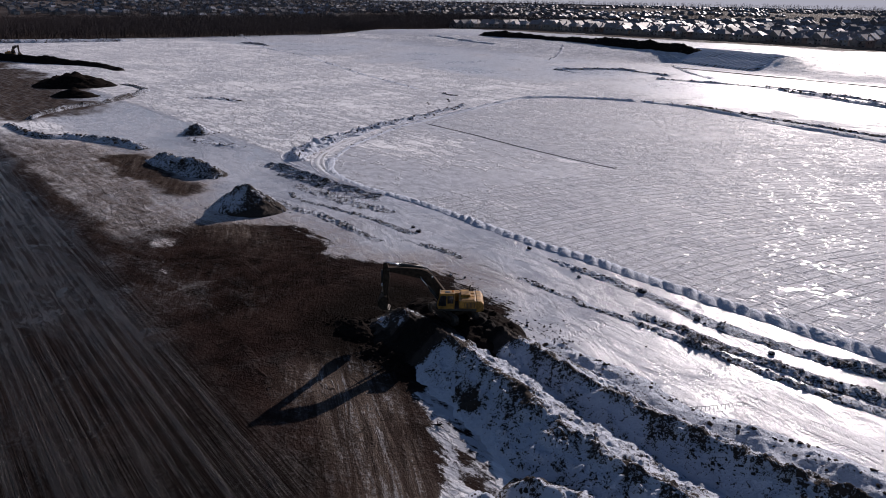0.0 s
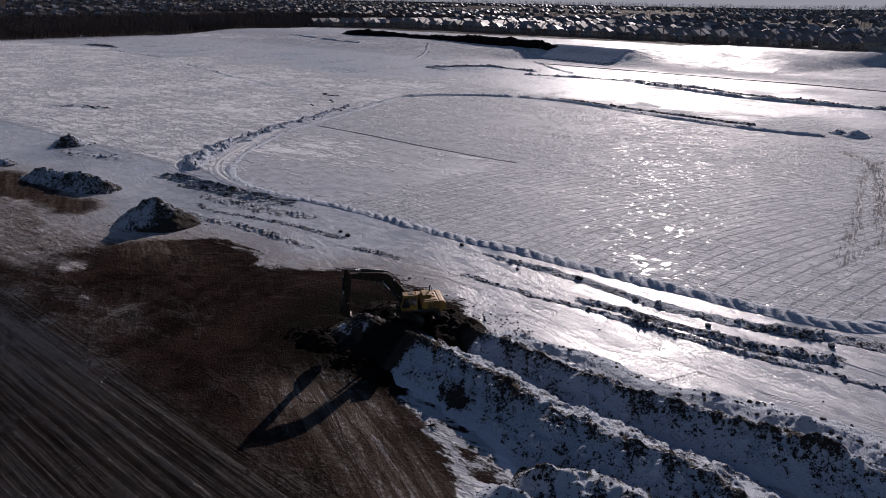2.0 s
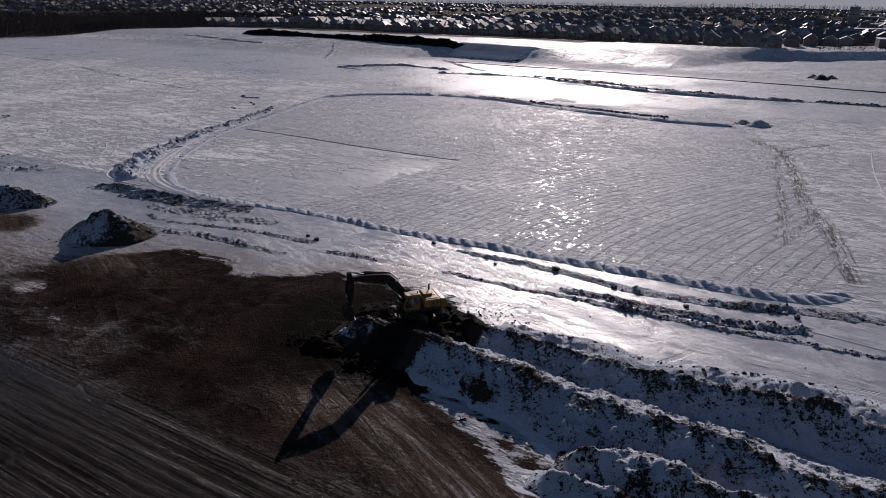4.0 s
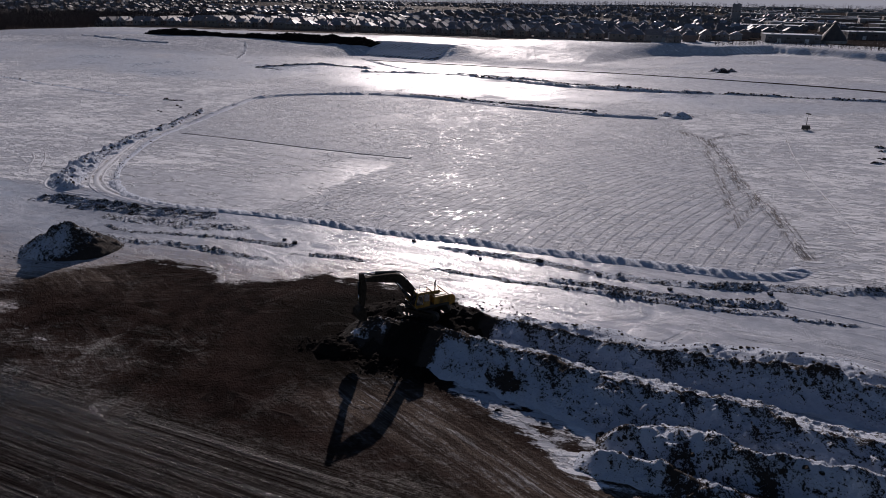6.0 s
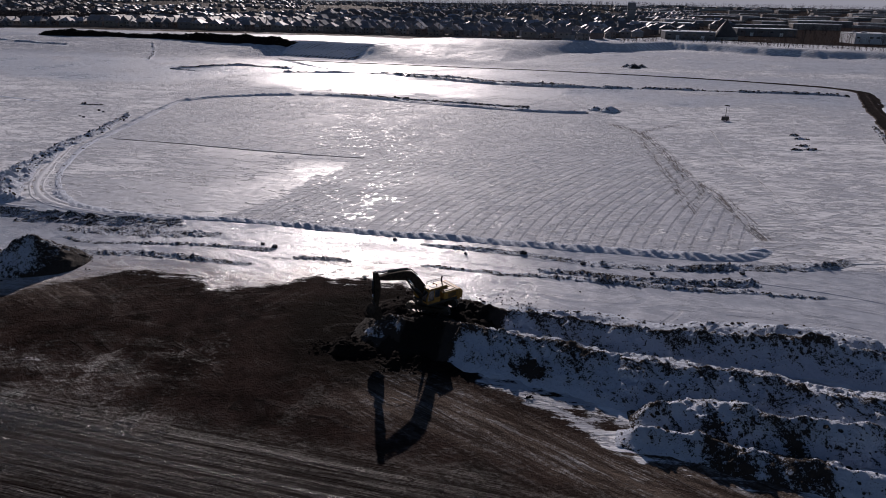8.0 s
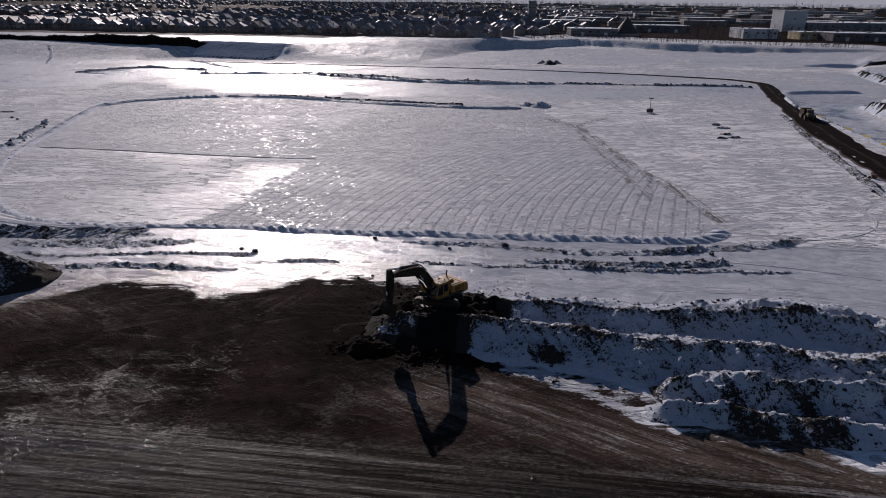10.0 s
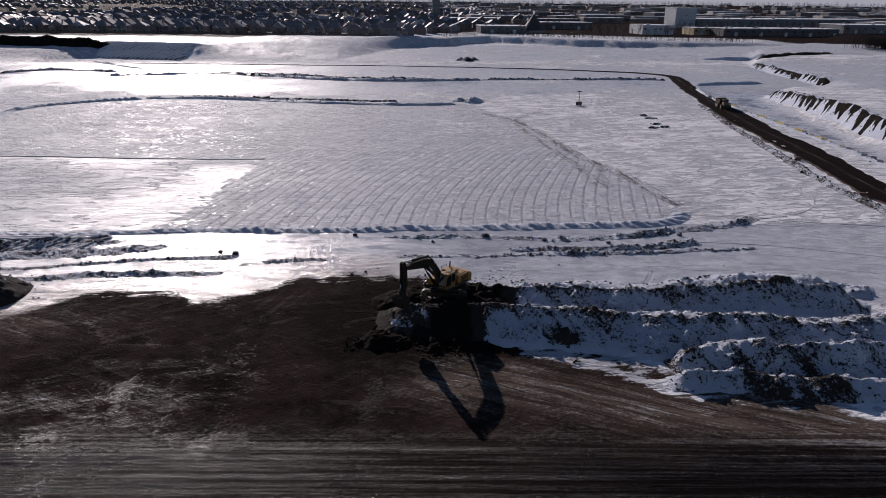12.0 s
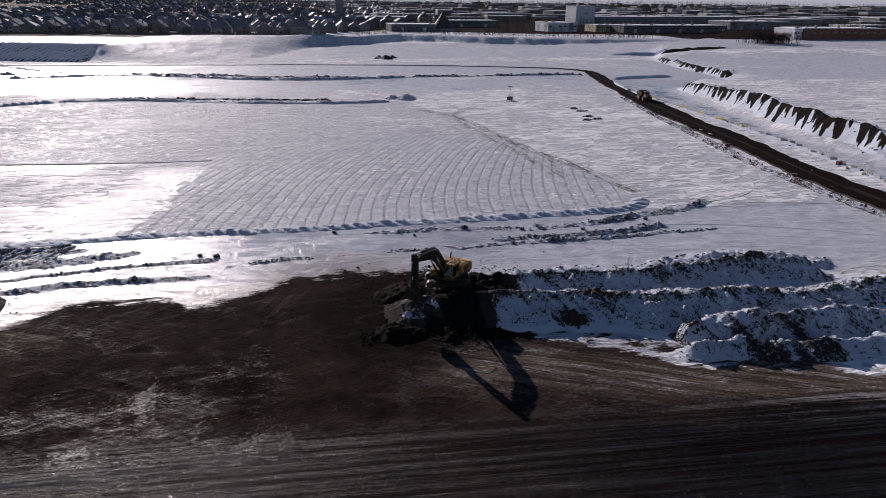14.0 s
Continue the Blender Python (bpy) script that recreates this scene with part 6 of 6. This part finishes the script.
def bare_trees(name, label, P, height, seed, twigs=26, mat=None):
    """Bare trees as one soup: a tapered trunk, limbs and fine twigs each."""
    rng = np.random.default_rng(seed)
    n = len(P)
    Z0 = land(P[:, 0], P[:, 1]) - 0.2
    Ht = rng.uniform(height[0], height[1], n)
    verts, tris = [], []

    def spikes(a, b, w):
        """Thin three-sided spikes from a to b."""
        k = a.shape[0]
        d = b - a
        side = np.cross(d, rng.normal(0, 1, (k, 3)))
        side /= np.linalg.norm(side, axis=1)[:, None] + 1e-9
        up = np.cross(d, side)
        up /= np.linalg.norm(up, axis=1)[:, None] + 1e-9
        w = w[:, None]
        v = np.stack([a + side * w, a - side * 0.5 * w + up * 0.87 * w, a - side * 0.5 * w - up * 0.87 * w, b], 1)
        start = sum(len(q) for q in verts)
        verts.append(v.reshape(-1, 3))
        t = np.array([(0, 1, 3), (1, 2, 3), (2, 0, 3)])
        tris.append((t[None] + start + 4 * np.arange(k)[:, None, None]).reshape(-1, 3))

    foot = np.stack([P[:, 0], P[:, 1], Z0], 1)
    lean = rng.normal(0, 0.04, (n, 3))
    lean[:, 2] = 1
    spikes(foot, foot + lean * (Ht * 0.95)[:, None], Ht * 0.02)
    for i in range(twigs):
        k = rng.uniform(0.22, 0.85, n)
        a = foot + lean * (Ht * k)[:, None]
        ang = rng.uniform(0, 6.283, n)
        reach = Ht * (0.12 + 0.24 * np.sin(np.clip(k, 0, 1) * 3.0)) * rng.uniform(0.6, 1.2, n)
        off = np.stack([np.cos(ang) * reach, np.sin(ang) * reach, reach * rng.uniform(0.5, 1.4, n)], 1)
        if i % 2 and i > 1:
            j = a + off * rng.uniform(0.3, 0.6, n)[:, None]
            spikes(j, j + off * 0.7 + rng.normal(0, 0.7, (n, 3)), Ht * 0.008)
        else:
            spikes(a, a + off, Ht * 0.010)
    ob = put(name, soup_mesh(name, np.vstack(verts), np.vstack(tris)), mat or MAT_TWIG)
    return tagged(ob, label, "trees", kind="stuff")


def build_woods():
    rng = np.random.default_rng(8)
    # the wood on the west side
    P = np.stack([-600 - 400 * rng.uniform(0, 1, 15000) ** 1.6, rng.uniform(40, 900, 15000)], 1)
    edge = -640 + 45 * ss(560, 660, P[:, 1]) - 30 * fbm(P[:, 1], P[:, 1] * 0, 90, 3, 3) - 25 * ss(200, 0, P[:, 1])
    P = P[P[:, 0] < edge]
    bare_trees("bare_wood", "dense dark winter wood of bare trees", P, (6, 13), 3, 22)
    # deeper woods
    a = rng.uniform(radians(38), radians(72), 4200)
    d = rng.uniform(1000, 4000, 4200)
    P = np.stack([-40 - np.sin(a) * d, np.cos(a) * d], 1)
    bare_trees("bare_wood", "far dark winter woods", P, (11, 19), 5, 9)
    # trees among the streets and beyond
    a = rng.uniform(radians(-52), radians(40), 8000)
    d = 700 + rng.uniform(0, 1, 8000) ** 0.8 * 3400
    P = np.stack([-40 - np.sin(a) * d, np.cos(a) * d], 1)
    P = P[P[:, 1] > 610]
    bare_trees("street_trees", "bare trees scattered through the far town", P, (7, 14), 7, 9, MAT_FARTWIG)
    P = np.stack([rng.uniform(60, 760, 2600), 640 + rng.uniform(0, 1, 2600) ** 1.3 * 900], 1)
    P = P[(fbm(P[:, 0], P[:, 1], 70, 3, 17) > 0.05)]
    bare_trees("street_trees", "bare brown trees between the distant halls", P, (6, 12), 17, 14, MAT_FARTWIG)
    a = rng.uniform(radians(-54), radians(84), 5000)
    d = rng.uniform(3000, 4600, 5000)
    P = np.stack([-40 - np.sin(a) * d, np.cos(a) * d], 1)
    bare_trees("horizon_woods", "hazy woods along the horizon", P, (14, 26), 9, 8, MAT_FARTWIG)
    # brush along the terrace edge
    x = rng.uniform(-20, 240, 620)
    P = np.stack([x, interp(FOOT, x, 2) + rng.uniform(4, 34, 620)], 1)
    bare_trees("hedge_trees", "bare brush along the top of the bank", P, (1.5, 5), 13, 20, MAT_BRUSH)
    P = np.stack([rng.normal(294, 9, 240), rng.normal(476, 6, 240)], 1)
    bare_trees("willow_thicket", "round thicket of bare brown brush", P, (5, 9), 15, 26, MAT_BRUSH)


build_woods()

MAT_METAL_WALL = plain_material("grey_metal_cladding", (0.19, 0.195, 0.21), 0.5, 0.0, 0.2, 0.2)
MAT_DARK_WALL = plain_material("dark_metal_cladding", (0.10, 0.10, 0.11), 0.5, 0.0, 0.25, 0.2)
MAT_WHITE_WALL = plain_material("white_precast_panels", (0.58, 0.59, 0.62), 0.7, 0.0, 0.12, 0.2)
MAT_BUFF_WALL = plain_material("buff_panels", (0.50, 0.42, 0.24), 0.7, 0.0, 0.15, 0.2)
MAT_BRICK_WALL = plain_material("red_brick_wall", (0.20, 0.085, 0.06), 0.85, 0.0, 0.3, 0.6)
MAT_FLATROOF = plain_material("snow_on_flat_roof", (0.78, 0.79, 0.83), 0.7, 0.0, 0.35, 0.08)
MAT_DOME = plain_material("dark_shingled_cone", (0.06, 0.052, 0.048), 0.7, 0.0, 0.3, 0.3)


def works(name, label, x, y, w, d, h, turn, wall, bays=6, doors=True):
    """A flat-roofed hall: walls, parapet roof, doors, windows, roof units."""
    root = thing(name, pose(x, y, float(land(x, y)) - 0.3, 0, 0, turn), label, "building")
    part("wall", box((w, d, h), (0, 0, h / 2)), wall, root)
    roof = part("roof", box((w + 0.6, d + 0.6, 0.5), (0, 0, h + 0.1), None, 0.05), MAT_FLATROOF, root, "snow-covered flat roof")
    rng = random.Random(int(x * 7 + y))
    for i in range(max(2, bays // 2)):
        part("roof_unit", box((rng.uniform(1.5, 3), rng.uniform(1.5, 3), 1.4), (rng.uniform(-w, w) * 0.42, rng.uniform(-d, d) * 0.35, h + 1.0), None, 0.05), MAT_METAL_WALL, roof)
    for i in range(bays):
        bx = (i + 0.5) / bays * w - w / 2
        if doors and i % 3 == 1:
            part("loading_door", box((3.4, 0.12, 3.8), (bx, -d / 2 - 0.04, 2.1)), MAT_TRIM, root)
        else:
            part("window", box((min(3.0, w / bays * 0.6), 0.1, 1.3), (bx, -d / 2 - 0.03, h * 0.62)), MAT_PANE, root)
    return root


def build_works():
    works("warehouse", "low grey hall with a snowy flat roof", 46, 712, 46, 30, 7.5, 3, MAT_DARK_WALL)
    works("warehouse", "low dark hall with a snowy roof edge", 140, 842, 62, 34, 8, 4, MAT_DARK_WALL)
    works("factory_wing", "white panelled factory wing", 207, 720, 34, 34, 9.5, 5, MAT_WHITE_WALL)
    works("factory_tower", "tall white windowless factory tower", 326, 946, 30, 30, 25.5, 8, MAT_WHITE_WALL, 1, False)
    works("factory_hall", "long grey factory hall under a white roof", 400, 964, 118, 46, 11.5, 9, MAT_METAL_WALL, 12)
    works("workshop", "small workshop with a buff front", 256, 722, 17, 26, 7.4, 5, MAT_BUFF_WALL, 3)
    works("warehouse", "long dark workshop row under snow", 330, 704, 128, 36, 7.6, 5, MAT_DARK_WALL, 14)
    works("warehouse", "very long distant warehouse with a white roof", 540, 1040, 230, 60, 11, 10, MAT_METAL_WALL, 16)
    works("office_block", "red brick office with a white corner", 396, 532, 84, 30, 9.5, 2, MAT_BRICK_WALL, 12, False)
    works("office_block", "grey panelled block with square windows", 352, 530, 12, 26, 9.0, 2, MAT_WHITE_WALL, 4, False)
    works("warehouse", "grey hall beyond the brick office", 466, 758, 84, 40, 9.5, 6, MAT_METAL_WALL, 8)
    works("warehouse", "brown flat-roofed hall in the mid distance", 470, 1400, 60, 40, 14, 10, MAT_DARK_WALL, 5)
    dome = thing("salt_dome", pose(82, 722, float(land(82, 722)) - 0.3), "dark conical salt storage dome", "storage dome")
    bm = bmesh.new()
    bmesh.ops.create_cone(bm, cap_ends=True, segments=28, radius1=12.5, radius2=1.0, depth=15, matrix=Matrix.Translation((0, 0, 10.5)))
    part("roof", bm, MAT_DOME, dome)
    part("wall", rod((0, 0, 0), (0, 0, 3.2), 12.2, sides=28), MAT_CONCRETE, dome)
    part("vent_cap", rod((0, 0, 17.8), (0, 0, 19), 1.2, 0.5, sides=12), MAT_DOME, dome)
    # halls too far to count
    rng = np.random.default_rng(17)
    v, t = [], []
    roofs_v, roofs_t = [], []
    for i in range(420):
        a, d = rng.uniform(radians(-54), radians(2)), 820 + rng.uniform(0, 1) ** 0.8 * 3000
        x, y = -40 - math.sin(a) * d, math.cos(a) * d
        if y < 640 or (x < 560 and y < 1060 and x > 20) or x < 20:
            continue
        w, dd, h = rng.uniform(16, 110), rng.uniform(14, 50), rng.uniform(4, 11)
        z, turn = float(land(x, y)) - 0.3, radians(rng.uniform(-4, 14))
        c, s = math.cos(turn), math.sin(turn)
        q = [(-w / 2, -dd / 2), (w / 2, -dd / 2), (w / 2, dd / 2), (-w / 2, dd / 2)]
        q = [(x + px * c - py * s, y + px * s + py * c) for px, py in q]
        n = len(v)
        v += [(px, py, z) for px, py in q] + [(px, py, z + h) for px, py in q]
        t += [(n + i0, n + (i0 + 1) % 4, n + 4 + (i0 + 1) % 4) for i0 in range(4)] + [(n + i0, n + 4 + (i0 + 1) % 4, n + 4 + i0) for i0 in range(4)]
        n = len(roofs_v)
        roofs_v += [(px, py, z + h + k) for k in (0, 0.4) for px, py in q]
        roofs_t += [(n + 4, n + 5, n + 6), (n + 4, n + 6, n + 7)] + [(n + i0, n + (i0 + 1) % 4, n + 4 + (i0 + 1) % 4) for i0 in range(4)] + [(n + i0, n + 4 + (i0 + 1) % 4, n + 4 + i0) for i0 in range(4)]
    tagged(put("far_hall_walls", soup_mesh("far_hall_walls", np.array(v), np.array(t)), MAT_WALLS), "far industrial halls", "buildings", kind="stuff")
    tagged(put("far_hall_roofs", soup_mesh("far_hall_roofs", np.array(roofs_v), np.array(roofs_t)), MAT_FLATROOF), "snowy roofs of far industrial halls", "buildings", kind="stuff")


build_works()


def pylon(x, y, h, label):
    root = thing("mast", pose(x, y, float(land(x, y))), label, "mast", "far masts")
    part("pole", rod((0, 0, 0), (0, 0, h), 0.6, 0.3, sides=8), MAT_METAL_WALL, root)
    part("cross_arm", box((4, 0.5, 0.5), (0, 0, h * 0.9)), MAT_METAL_WALL, root)


for x, y, h in ((-210, 1500, 34), (-190, 1560, 36), (-150, 1480, 38), (-105, 1500, 36), (-60, 1450, 36), (-30, 1500, 34), (20, 1500, 40), (640, 1700, 40), (900, 2400, 60), (960, 2420, 60), (1000, 2380, 60)):
    pylon(x, y, h, "thin grey steel mast above the far roofs")
works("stack_building", "square grey tower block far off", 20, 1480, 16, 16, 34, 0, MAT_METAL_WALL, 3, False)


# glowing strip painted as pale winter haze low over the horizon, far behind everything
def haze_strip():
    m = Nodes("glowing_horizon_haze")
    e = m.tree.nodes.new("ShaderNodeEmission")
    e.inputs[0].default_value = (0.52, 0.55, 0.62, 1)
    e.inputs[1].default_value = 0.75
    m.tree.links.new(e.outputs[0], m.tree.nodes["Material Output"].inputs[0])
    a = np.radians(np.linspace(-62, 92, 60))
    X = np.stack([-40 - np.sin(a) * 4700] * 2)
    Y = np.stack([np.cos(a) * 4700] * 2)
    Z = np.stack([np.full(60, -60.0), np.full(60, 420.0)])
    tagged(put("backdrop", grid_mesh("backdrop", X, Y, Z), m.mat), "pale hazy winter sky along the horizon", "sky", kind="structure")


haze_strip()
